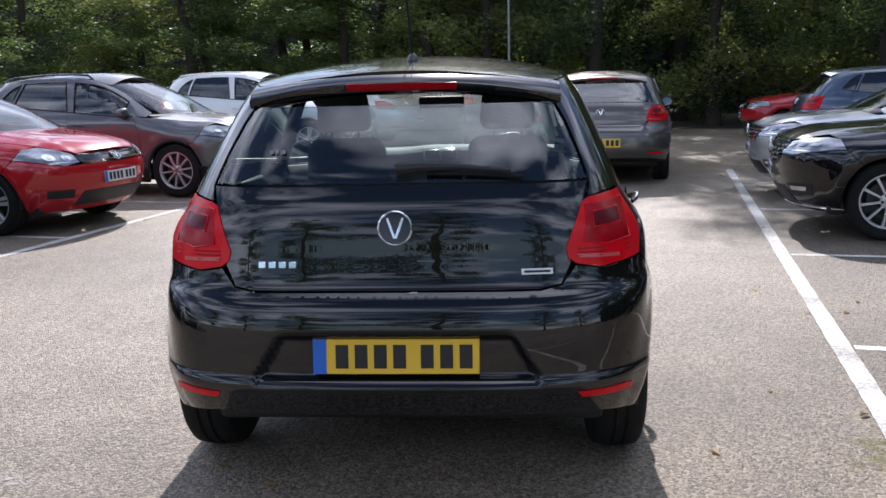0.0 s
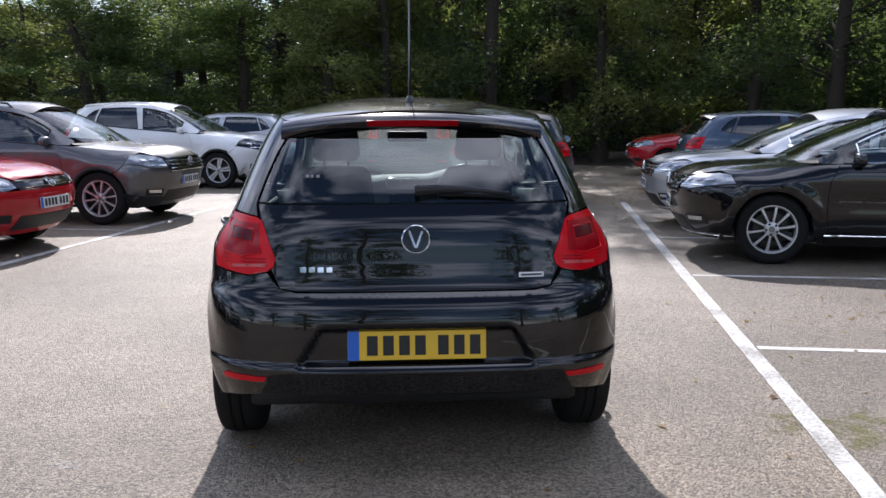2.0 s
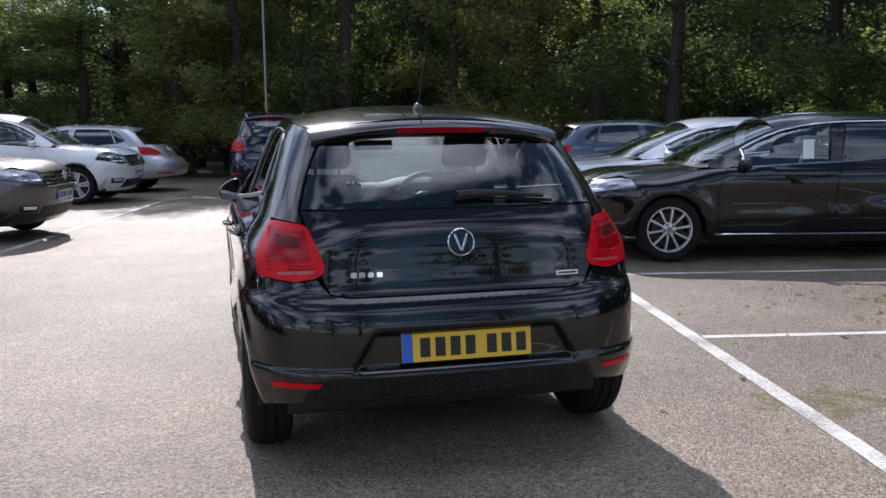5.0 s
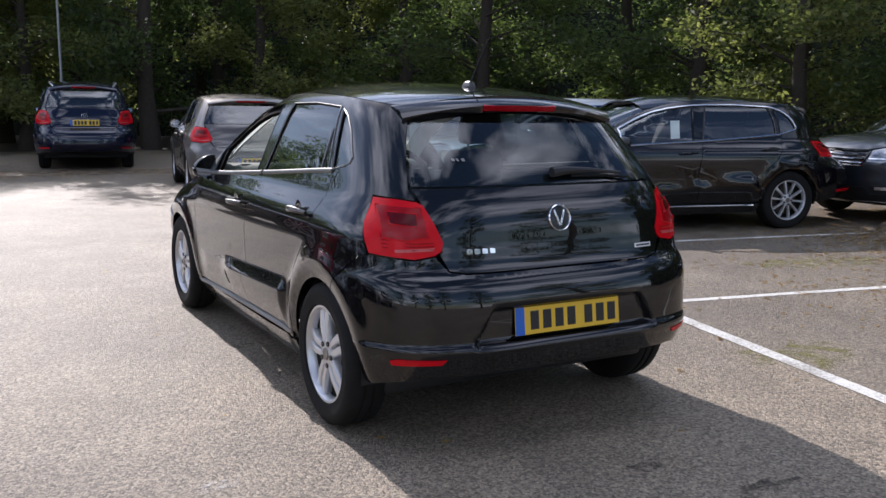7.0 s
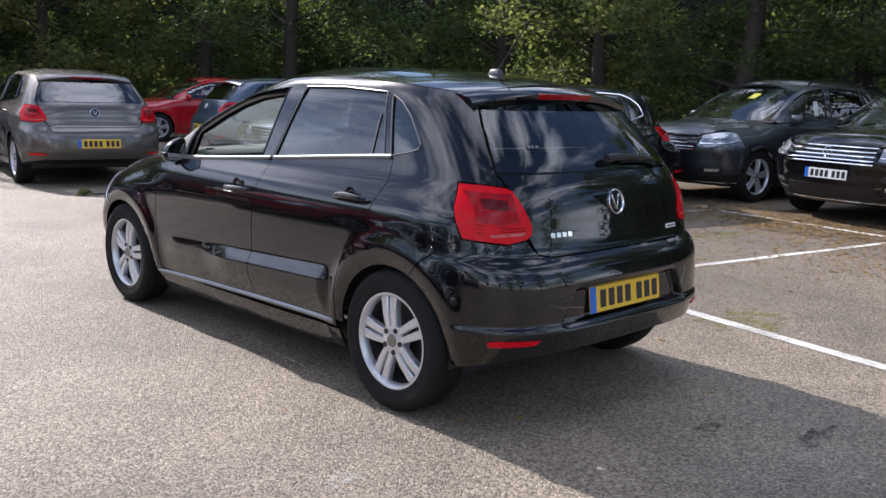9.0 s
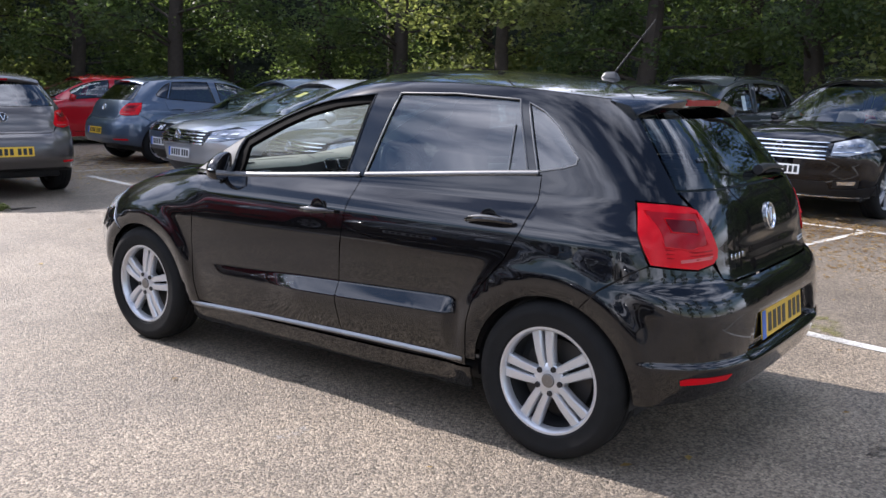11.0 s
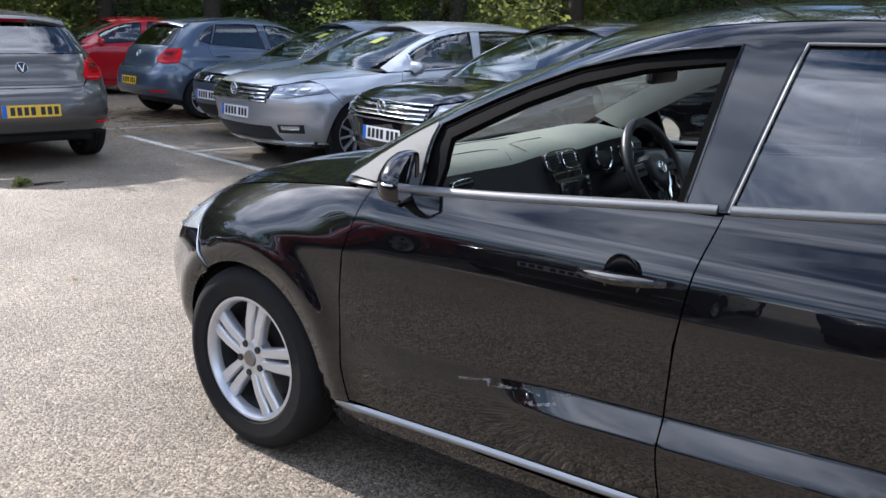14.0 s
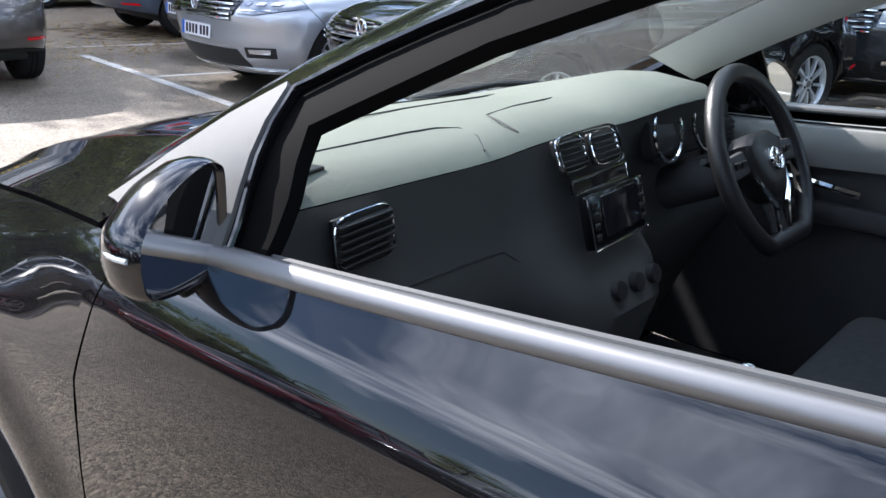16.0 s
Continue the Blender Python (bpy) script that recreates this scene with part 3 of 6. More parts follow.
WIN_F = [(1.796, 0.937), (1.820, 1.106), (1.74, 1.148), (1.66, 1.186), (1.56, 1.229), (1.44, 1.273), (1.30, 1.306), (1.17, 1.326), (1.032, 1.340), (1.077, 0.988)]
WIN_R = [(0.895, 1.346), (0.6, 1.35), (0.29, 1.335), (0.175, 1.062), (0.975, 0.995)]
WIN_Q = [(0.245, 1.324), (0.17, 1.294), (0.09, 1.239), (0.02, 1.17), (-0.02, 1.128), (-0.015, 1.107), (0.03, 1.091), (0.135, 1.07)]
GAP_F = [(1.96, 0.925), (2.03, 0.74), (2.045, 0.60), (2.045, 0.40), (2.03, 0.285)]
GAP_M = [(0.985, 0.985), (1.01, 0.87), (1.035, 0.70), (1.045, 0.55), (1.045, 0.285)]
GAP_R = [(0.115, 1.057), (0.105, 0.97), (0.135, 0.86), (0.20, 0.74), (0.29, 0.635), (0.335, 0.56), (0.36, 0.47), (0.37, 0.32)]


def wheel(parent, side, y, shape, spec, detail):
    """A tyre and an alloy rim with its spokes."""
    R, W, rim = spec["wheel"], spec.get("tyre_width", 0.185), spec["rim"]
    c = Vector((side * spec["track"], spec["axles"][y], R))
    root = new("wheel", None)
    root.parent, root.location = parent, c
    root.rotation_euler = (spec.get("spin", 0.2) + 0.9 * y, 0, 0 if side > 0 else math.pi)
    w, steps = W / 2, 56 if detail else 32
    bm = bmesh.new()
    lathe(bm, [(rim, -w * 0.82), (rim + 0.012, -w * 0.96), ((R + rim) / 2, -w * 1.02), (R - 0.022, -w * 0.94), (R - 0.006, -w * 0.80), (R, -w * 0.5), (R, -0.028), (R - 0.007, -0.024), (R - 0.007, -0.016), (R, -0.012), (R, 0.012), (R - 0.007, 0.016), (R - 0.007, 0.024), (R, 0.028), (R, w * 0.5), (R - 0.006, w * 0.80), (R - 0.022, w * 0.94), ((R + rim) / 2 + 0.008, w * 1.02), ((R + rim) / 2, w * 1.005), (rim + 0.012, w * 0.96), (rim, w * 0.82)], steps)
    tyre = part("tyre", bm, M["rubber"], root)
    bm = bmesh.new()
    lathe(bm, [(rim * 0.92, w * 0.45), (rim - 0.012, w * 0.80), (rim - 0.004, w * 0.88), (rim + 0.004, w * 0.88), (rim + 0.004, w * 0.78), (rim, w * 0.5)], steps)
    part("rim", bm, M["alloy"], root)
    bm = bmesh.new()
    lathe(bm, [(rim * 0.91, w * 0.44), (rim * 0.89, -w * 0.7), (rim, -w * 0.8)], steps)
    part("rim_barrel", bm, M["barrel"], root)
    bm = bmesh.new()
    face = w * 0.74
    n, twin = spec.get("spokes", 5), spec.get("twin", True)
    for k in range(n):
        for e in ((-1, 1) if twin else (0,)):
            t = Matrix.Rotation(2 * math.pi * k / n, 4, "X")
            inner, outer = 0.035, rim - 0.010
            wi, wo = (0.020, 0.030) if twin else (spec.get("spoke_in", 0.012), spec.get("spoke_out", 0.02))
            ci, co = (e * 0.0175, e * 0.0285) if twin else (0, spec.get("sweep", 0.0))
            quad = []
            for rr, cc, ww, hh in ((inner, ci, wi, face), ((inner + outer) / 2, (ci + co) / 2, (wi + wo) / 2, face + 0.004), (outer, co, wo, face - 0.004)):
                for dx, sc in ((0, 0.72), (-0.006, 1.0), (-0.034, 0.9)):
                    for sg in (-1, 1):
                        quad.append(bm.verts.new(t @ Vector((hh + dx, cc + sg * ww * sc / 1.0 * 0.5 * 1.4, rr))))
            for s in range(2):
                a, b = s * 6, (s + 1) * 6
                ring = (4, 2, 0, 1, 3, 5)
                for i in range(5):
                    p, q = ring[i], ring[i + 1]
                    bm.faces.new((quad[a + p], quad[a + q], quad[b + q], quad[b + p]))
                bm.faces.new((quad[a + 5], quad[a + 4], quad[b + 4], quad[b + 5]))
    part("spokes", bm, M["alloy"], root)
    bm = bmesh.new()
    lathe(bm, [(0.001, face + 0.002), (0.050, face + 0.002), (0.066, face - 0.006), (0.068, face - 0.04), (0.001, face - 0.05)], 28)
    hub = part("hub", bm, M["alloy"], root)
    bm = bmesh.new()
    lathe(bm, [(0.001, face + 0.008), (0.024, face + 0.008), (0.028, face + 0.002), (0.028, face - 0.002)], 20)
    part("hub_cap", bm, M["steel"], hub)
    for k in range(5):
        a = 2 * math.pi * (k + 0.5) / 5
        bm = bmesh.new()
        for v in bmesh.ops.create_cone(bm, cap_ends=True, segments=8, radius1=0.0125, radius2=0.011, depth=0.006)["verts"]:
            v.co = Matrix.Translation((face + 0.003, 0.050 * math.sin(a), 0.050 * math.cos(a))) @ Matrix.Rotation(radians(90), 4, "Y") @ v.co
        part("bolt", bm, M["alloy_dark"], hub)
    bm = bmesh.new()
    lathe(bm, [(0.06, 0.0), (rim * 0.72, 0.0), (rim * 0.72, -0.02), (0.06, -0.02)], 32)
    part("brake_disc", bm, M["disc"], root)
    bm = bmesh.new()
    lathe(bm, [(0.001, -w * 0.55), (rim * 0.9, -w * 0.55), (rim * 0.9, -w * 0.6), (0.001, -w * 0.6)], 24)
    part("back_plate", bm, M["plastic"], root)
    return root


def badge(parent, place, normal, r, bars=True):
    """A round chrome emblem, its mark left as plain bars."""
    q = Vector(normal).to_track_quat("Z", "Y").to_matrix().to_4x4()
    m = Matrix.Translation(place) @ q
    bm = bmesh.new()
    lathe(bm, [(r * 0.86, 0.0), (r * 0.88, 0.006), (r * 0.94, 0.009), (r, 0.006), (r, -0.004), (r * 0.86, -0.004)], 36, "Z")
    for sx_ in (-1, 1):
        box(bm, (r * 0.17, r * 1.25, 0.008), (sx_ * r * 0.24, 0, 0.003), Matrix.Rotation(radians(-sx_ * 20), 4, "Z"), 0.002, 1)
    for v in bm.verts:
        v.co = m @ v.co
    ring = part("badge", bm, M["chrome"], parent, "round chrome emblem")
    bm = bmesh.new()
    lathe(bm, [(0.001, 0.001), (r * 0.9, 0.001), (r * 0.9, -0.004)], 30, "Z")
    for v in bm.verts:
        v.co = m @ v.co
    part("badge_disc", bm, M["gloss_black"], ring)


def number_plate(parent, place, normal, material, seed, blue=True):
    """A plate whose characters are plain dark bars."""
    rng = random.Random(seed)
    nrm = Vector(normal)
    x = Vector((0, 0, 1)).cross(nrm).normalized()
    z = nrm.cross(x).normalized()
    m = Matrix.Translation(place) @ Matrix((x, z, nrm)).transposed().to_4x4()
    bm = bmesh.new()
    box(bm, (0.52, 0.111, 0.006), bevel=0.0025, segments=1)
    for v in bm.verts:
        v.co = m @ v.co
    plate = part("number_plate", bm, material, parent, "plate with plain dark bars")
    if blue:
        bm = bmesh.new()
        box(bm, (0.042, 0.109, 0.002), (-0.238, 0, 0.0038))
        for v in bm.verts:
            v.co = m @ v.co
        part("blue_band", bm, M["plate_blue"], plate)
    px = -0.19 if blue else -0.21
    for i in range(7):
        bm = bmesh.new()
        box(bm, (0.040, 0.074, 0.0016), (px + 0.022, 0, 0.0036))
        for v in bm.verts:
            v.co = m @ v.co
        part("bar", bm, M["ink"], plate)
        px += 0.060 + (0.026 if i == 3 else 0)
    return plate


def seat(parent, x, y, z, name="seat", head=True, back=0.60):
    bm = bmesh.new()
    box(bm, (0.48, 0.64, 0.16), (x, y + 0.28, z), None, 0.05, 3)
    cushion = part(name, bm, M["cloth"], parent)
    bm = bmesh.new()
    box(bm, (0.46, 0.14, back), (x, y - 0.10, z + 0.02 + back / 2), Matrix.Rotation(radians(14), 4, "X"), 0.055, 3, (0.74, 0.8))
    part("backrest", bm, M["cloth"], cushion)
    if head:
        bm = bmesh.new()
        box(bm, (0.25, 0.10, 0.19), (x, y - 0.205, z + 0.735), Matrix.Rotation(radians(10), 4, "X"), 0.045, 3, (0.85, 0.9))
        part("headrest", bm, M["cloth"], cushion)
        bm = bmesh.new()
        for e in (-0.06, 0.06):
            tube(bm, [(x + e, y - 0.185, z + 0.56), (x + e, y - 0.20, z + 0.68)], 0.007, 6)
        part("headrest_posts", bm, M["chrome"], cushion)

def make_warp(rear, wb, front, half, belt, top, k, upright=0.0, blunt=0.0):
    """Turns the base hatchback into a car of other lengths, width and heights; k: wheel size against the base car's."""
    ky = np.array([-0.64, -0.40, 0.40, 2.07, 2.87, 3.295])
    vy = np.array([-rear, -0.40 * k, 0.40 * k, wb - 0.40 * k, wb + 0.40 * k, wb + front])
    kz, vz = np.array([0, 0.645, 1.0, 1.447]), np.array([0, 0.645 * k, belt, top])

    def warp(p):
        p = np.array(p, float)
        if blunt:
            g_ = ease((p[..., 1] - 2.45) / 0.6)
            p[..., 0] *= 1 + 0.9 * blunt * g_
            p[..., 1] += blunt * g_ * ease((p[..., 2] - 0.48) / 0.22)
            p[..., 2] += 0.55 * blunt * g_ * ease((p[..., 2] - 0.60) / 0.2)
        if upright:
            p[..., 1] -= upright * ease((p[..., 2] - 0.95) / 0.35) * ease((0.75 - p[..., 1]) / 0.9)
        return np.stack([p[..., 0] * half / 0.84, np.interp(p[..., 1], ky, vy), np.interp(p[..., 2], kz, vz)], -1)

    return warp


def wing_mirror(parent, s, material):
    """A shell round a slanted glass, on a short foot at the window's corner; s: the side."""
    shape = [(-0.066, -0.036), (-0.067, 0.044), (-0.058, 0.062), (-0.034, 0.066), (0.008, 0.052), (0.044, 0.028), (0.066, 0.002), (0.067, -0.034), (0.056, -0.056), (0.020, -0.063), (-0.030, -0.061), (-0.058, -0.053)]
    ring = []
    n = len(shape)
    for i in range(n):
        p0, p1, p2, p3 = (np.array(shape[(i + k) % n]) for k in (-1, 0, 1, 2))
        for k in range(5):
            t = k / 5
            ring.append(0.5 * (2 * p1 + (p2 - p0) * t + (2 * p0 - 5 * p1 + 4 * p2 - p3) * t * t + (3 * p1 - p0 - 3 * p2 + p3) * t ** 3))
    turn = Matrix.Translation((s * 0.818, 1.802, 0.978)) @ Matrix.Rotation(radians(-s * 15), 4, "Z")
    put = lambda u, v, w: turn @ Vector((s * u, v, w))
    layers = [(0.86, 0.010, 0), (0.90, 0.002, 0), (0.96, -0.001, 0), (0.99, 0.003, 0), (1.01, 0.014, 0), (1.00, 0.030, 0), (0.93, 0.048, -0.001), (0.78, 0.064, -0.003), (0.56, 0.075, -0.005), (0.28, 0.081, -0.006), (0.04, 0.083, -0.006)]
    bm = bmesh.new()
    rows_ = [[bm.verts.new(put(k * u, v - 0.20 * max(k * u, 0) * v / 0.1 * 0.25, k * w + dz)) for u, w in ring] for k, v, dz in layers]
    m = len(ring)
    for a, b in zip(rows_, rows_[1:]):
        for i in range(m):
            bm.faces.new((a[i], a[(i + 1) % m], b[(i + 1) % m], b[i]))
    bm.faces.new(rows_[-1])
    shell = part("wing_mirror", bm, material, parent)
    bm = bmesh.new()
    bm.faces.new([bm.verts.new(put(0.90 * u, 0.006, 0.90 * w)) for u, w in ring])
    part("mirror_glass", bm, M["mirror"], shell, smooth=False)
    bm = bmesh.new()
    tube(bm, [put(0.070, 0.012, -0.012), put(0.069, 0.026, -0.012), put(0.064, 0.042, -0.012), put(0.052, 0.058, -0.012)], 0.003, 6)
    part("side_repeater", bm, M["lamp_pale"], shell)
    bm = bmesh.new()
    tube(bm, [put(-0.02, 0.045, -0.052), put(-0.055, 0.048, -0.062), put(-0.095, 0.050, -0.068)], [0.026, 0.024, 0.034], 14)
    part("mirror_foot", bm, M["gloss_black"], shell)


def car(name, spec, label, at):
    detail = spec.get("detail", False)
    g, st = (0.035, 0.022) if detail else (0.075, 0.05)
    root = tagged(new(name, None), label, "car", spec.get("group", ""))
    sh = Shape(spec.get("warp"), detail)
    P = spec["paint"]
    W = lambda x, y, z: Vector(sh.warp(np.array([x, y, z]))) if sh.warp is not None else Vector((x, y, z))
    kw = dict(grid=g, step=st)
    fine = dict(grid=0.016, step=0.016) if detail else kw
    rows = [(y, float(ledge(y)) + dz) for dz in (0.0075, 0.0, -0.007, -0.03, -0.056, -0.062, -0.0685) for y in np.arange(0.38, 2.05, 0.012)]
    rows += [(y, z) for y in np.arange(0.385, 0.48, 0.008) for z in np.arange(0.47, 0.575, 0.008) if abs((float(ledge(y)) - z) - 0.031) < 0.026]
    doors = dict(fine, lines=rows) if detail else kw
    top_edge = [(y, float(RAIL(y))) for y in np.linspace(-0.10, 2.12, 34)]
    for s in (-1, 1):
        belt_fm = [(y, float(BELT(y))) for y in np.linspace(1.96, 0.985, 12)]
        d = sh.panel("front_door", "R", S(*belt_fm[:-1], *GAP_M, (1.55, 0.272), *GAP_F[::-1][:-1]), P, root, s, **doors)
        belt_mr = [(y, float(BELT(y))) for y in np.linspace(0.985, 0.115, 11)]
        e = sh.panel("rear_door", "R", S(*belt_mr[:-1], *GAP_R, (0.372, 0.29), *GAP_M[::-1][:-1]), P, root, s, **doors)
        for door, y in ((d, 1.165), (e, 0.275)):
            z = 0.845 + (0.03 if door is e else -0.012)
            c, n = sh.at("R", "s", y, z, s)
            f = Vector((0, 1, -0.045))
            if detail:
                bm = bmesh.new()
                up = Vector((0, 0, 1))
                q = n.to_track_quat("Z", "Y").to_matrix().to_4x4()
                lathe(bm, [(0.001, -0.002), (0.030, -0.001), (0.044, 0.0022), (0.047, 0.0012)], 30, "Z")
                for v in bm.verts:
                    v.co = Vector((v.co.x * 1.0, v.co.y * 1.25, v.co.z))
                    v.co = Matrix.Translation(c + f * 0.005 - up * 0.004 + n * 0.001) @ Matrix(((n.cross(up).normalized()), up, n)).transposed().to_4x4() @ v.co
                part("handle_cup", bm, M["gloss_black"], door)
            bm = bmesh.new()
            pts = [c + f * (0.105 - 0.21 * k / 10) + n * (0.012 + 0.030 * math.sin(math.pi * k / 10)) for k in range(11)]
            tube(bm, pts, [0.009 + 0.006 * math.sin(math.pi * k / 10) for k in range(11)], 8)
            h = part("door_handle", bm, P, door)
            if detail:
                bm = bmesh.new()
                tube(bm, [p + n * 0.010 + Vector((0, 0, 0.006)) for p in pts[1:-1]], [0.0015, 0.004, 0.005, 0.0055, 0.0055, 0.0055, 0.005, 0.004, 0.0015], 8)
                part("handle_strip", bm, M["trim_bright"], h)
        quarter = S(*belt_mr[-1:], *GAP_R[1:], *arc(0, ARCH, 3, 112, 22), (-0.20, 0.685), (-0.30, 0.755), (-0.355, 0.785), (-0.30, 0.90), (-0.262, 0.998))
        glass_edge = [("r", s * 0.66, 0.992), ("r", s * 0.604, 0.983), ("r", s * 0.612, 1.032), ("r", s * 0.585, 1.12), ("r", s * 0.545, 1.22), ("r", s * 0.515, 1.275)]
        lower = S(*[(y, float(BELT(y))) for y in np.linspace(2.10, 0.16, 22)])
        frame_ = sh.panel("side_frame", "C", lower + quarter + glass_edge + S(*top_edge), P, root, s, holes=[S(*WIN_F), S(*WIN_R), S(*WIN_Q)], **kw)
        for nm, w_, mt in (("front_window", WIN_F, "glass"), ("rear_window", WIN_R, "tint"), ("quarter_window", WIN_Q, "tint")):
            if nm == "front_window" and s == spec.get("open_side", 0):
                continue
            pane_ = sh.panel(nm, "C", S(*w_), M[mt] if detail else M["tint" if nm != "front_window" else "glass"], root, s, grid=0.08, step=0.04, thick=0.004, off=-0.006, gap=-0.003)
            pane_.visible_shadow = False
        # seals and the bright strip along the belt
        for w_ in (WIN_F, WIN_R, WIN_Q):
            bm = bmesh.new()
            lp = sh.loop("C", S(*w_), s, 0.03)
            tube(bm, [Vector(p) for p in sh.point("C", [q[0] for q in lp], [q[1] for q in lp], 0.001)], 0.0038 if detail else 0.009, 6, True)
            part("window_seal", bm, M["trim_bright"] if detail and w_ is not WIN_F else M["gloss_black"], frame_)
        if spec.get("chrome_line"):
            ring = [(1.80, 0.935), *WIN_F[1:9], *WIN_R[0:3], *WIN_Q[0:7], (0.15, 1.055), (1.03, 0.984)]
            bm = bmesh.new()
            lp = sh.loop("C", S(*ring), s, 0.03)
            tube(bm, [Vector(p) for p in sh.point("C", [q[0] for q in lp], [q[1] for q in lp], 0.005)], 0.010, 6, True)
            part("window_line", bm, M["chrome"], frame_)
        for y0, y1 in ((1.82 if detail else 1.94, 1.0), (0.97, 0.13)):
            bm = bmesh.new()
            ys = np.linspace(y0, y1, 28)
            if detail:
                rows_ = [sh.point("C", *np.array([sh.place("C", "s", y, float(BELT(y)) + dz, s) for y in ys]).T, off) for dz, off in ((-0.003, 0.0005), (-0.001, 0.0055), (0.004, 0.0085), (0.011, 0.0085), (0.016, 0.0055), (0.019, -0.001), (0.019, -0.012))]
                rows_ = [[bm.verts.new(p) for p in r_] for r_ in rows_]
                for a, b in zip(rows_, rows_[1:]):
                    for i in range(len(a) - 1):
                        bm.faces.new((a[i], a[i + 1], b[i + 1], b[i]))
                for i in (0, -1):
                    bm.faces.new([r_[i] for r_ in rows_])
            else:
                a = [sh.place("C", "s", y, float(BELT(y)) + 0.004, s) for y in ys]
                tube(bm, [Vector(p) for p in sh.point("C", [q[0] for q in a], [q[1] for q in a], 0.003)], 0.0075, 8)
            # the detailed car's dark strip is coloured bright grey for its reflections
            strip_ = part("belt_strip", bm, M["trim_bright"] if detail else M["gloss_black"], frame_)
            if detail and y0 > 1:
                bm = bmesh.new()
                tube(bm, [Vector(p) for p in sh.point("C", *np.array([sh.place("C", "s", y, float(BELT(y)) + 0.020, s) for y in ys if y < 1.78]).T, -0.022)], 0.006, 8)
                part("rubber_lip", bm, M["sail"], strip_)
        # B pillar cover and the bar of the rear window
        if detail:
            sh.panel("pillar_cover", "C", S((1.03, 1.322), (0.90, 1.333), (0.98, 0.995), (1.07, 0.987)), M["gloss_black"], frame_, s, grid=0.05, step=0.03, off=0.0025, gap=0.004, thick=0.003)
            bm = bmesh.new()
            a = [sh.place("C", "s", y, z, s) for y, z in np.linspace((0.283, 1.24), (0.265, 1.055), 8)]
            tube(bm, [Vector(p) for p in sh.point("C", [q[0] for q in a], [q[1] for q in a], -0.002)], 0.0035, 6)
            part("window_bar", bm, M["trim_bright"], frame_)
        sh.panel("front_wing", "R", S(*GAP_F, (2.03, 0.235), (2.127, 0.235), *arc(AXLES[1], ARCH, 178, 57, 22), (2.70, 0.635), (2.735, 0.695), (2.76, 0.76), *[(y, float(HEDGE(y))) for y in np.linspace(2.82, 1.98, 14)]), P, root, s, **kw)
        sh.panel("sill", "R", S((0.35, 0.285), (0.365, 0.18), (2.10, 0.165), (2.12, 0.228), (2.02, 0.278), (1.55, 0.265), (0.80, 0.272)), P, root, s, off=0.004, **kw)
        if detail:
            bm = bmesh.new()
            tube(bm, [sh.at("N", "s", y, z, s, 0.003)[0] for y, z in np.linspace((2.648, 0.588), (2.742, 0.700), 8)], [0.001, 0.0025, 0.0035, 0.0035, 0.003, 0.002, 0.0015, 0.001], 6)
            part("bumper_edge", bm, M["alloy"], root, "pale chipped bumper edge")
            bm = bmesh.new()
            rows_ = []
            for y in np.linspace(0.385, 2.085, 30):
                rise = 0.046 - 0.050 * ((y - 0.385) / 1.70) ** 1.6
                k_ = float(ease(np.array((y - 0.385) / 0.06)) * ease(np.array((2.085 - y) / 0.06)))
                rows_.append([bm.verts.new(sh.at("R", "s", y, z + rise, s, o * k_ + 0.002)[0]) for z, o in ((0.277, 0.0), (0.274, 0.005), (0.268, 0.012), (0.264, 0.013), (0.260, 0.011), (0.256, 0.0))])
            for a_, b_ in zip(rows_, rows_[1:]):
                for i in range(5):
                    bm.faces.new((a_[i], a_[i + 1], b_[i + 1], b_[i]))
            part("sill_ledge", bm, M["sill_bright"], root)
        # lamps
        lamp_ = sh.panel("tail_lamp", "R", S((-0.268, 0.993), (-0.30, 0.90), (-0.36, 0.788)) + [("r", s * 0.640, 0.768), ("r", s * 0.562, 0.782), ("r", s * 0.536, 0.800), ("r", s * 0.528, 0.832), ("r", s * 0.582, 0.970), ("r", s * 0.602, 0.981), ("r", s * 0.66, 0.990)], M["lamp_red"], root, s, grid=g, step=st, off=0.004, label="red tail lamp")
        sh.panel("lamp_core", "R", [("r", s * v, z) for v, z in ((0.592, 0.958), (0.715, 0.966), (0.735, 0.850), (0.66, 0.838), (0.585, 0.852))], M["lamp_deep"], lamp_, s, grid=g, step=st, off=0.0055, thick=0.003)
        sh.panel("lamp_core", "R", [("r", s * v, z) for v, z in ((0.612, 0.935), (0.695, 0.942), (0.702, 0.898), (0.618, 0.890))], M["lamp_dark"], lamp_, s, grid=g, step=st, off=0.008, thick=0.004)
        if detail:
            for edge_ in ([(0.592, 0.958), (0.715, 0.966), (0.735, 0.850), (0.66, 0.838), (0.585, 0.852)], [(0.612, 0.935), (0.695, 0.942), (0.702, 0.898), (0.618, 0.890)]):
                bm = bmesh.new()
                tube(bm, [sh.at("R", "r", s * v, z, s, 0.0075)[0] for v, z in edge_], 0.0028, 6, True)
                part("lamp_rib", bm, M["lamp_red"], lamp_)
            for k in range(3):
                bm = bmesh.new()
                tube(bm, [sh.at("R", "r", s * v, z, s, 0.006)[0] for v, z in ((0.566, 0.830 - 0.012 * k), (0.64, 0.828 - 0.012 * k), (0.735, 0.842 - 0.014 * k))], 0.0022, 5)
                part("lamp_facet", bm, M["lamp_deep"], lamp_)
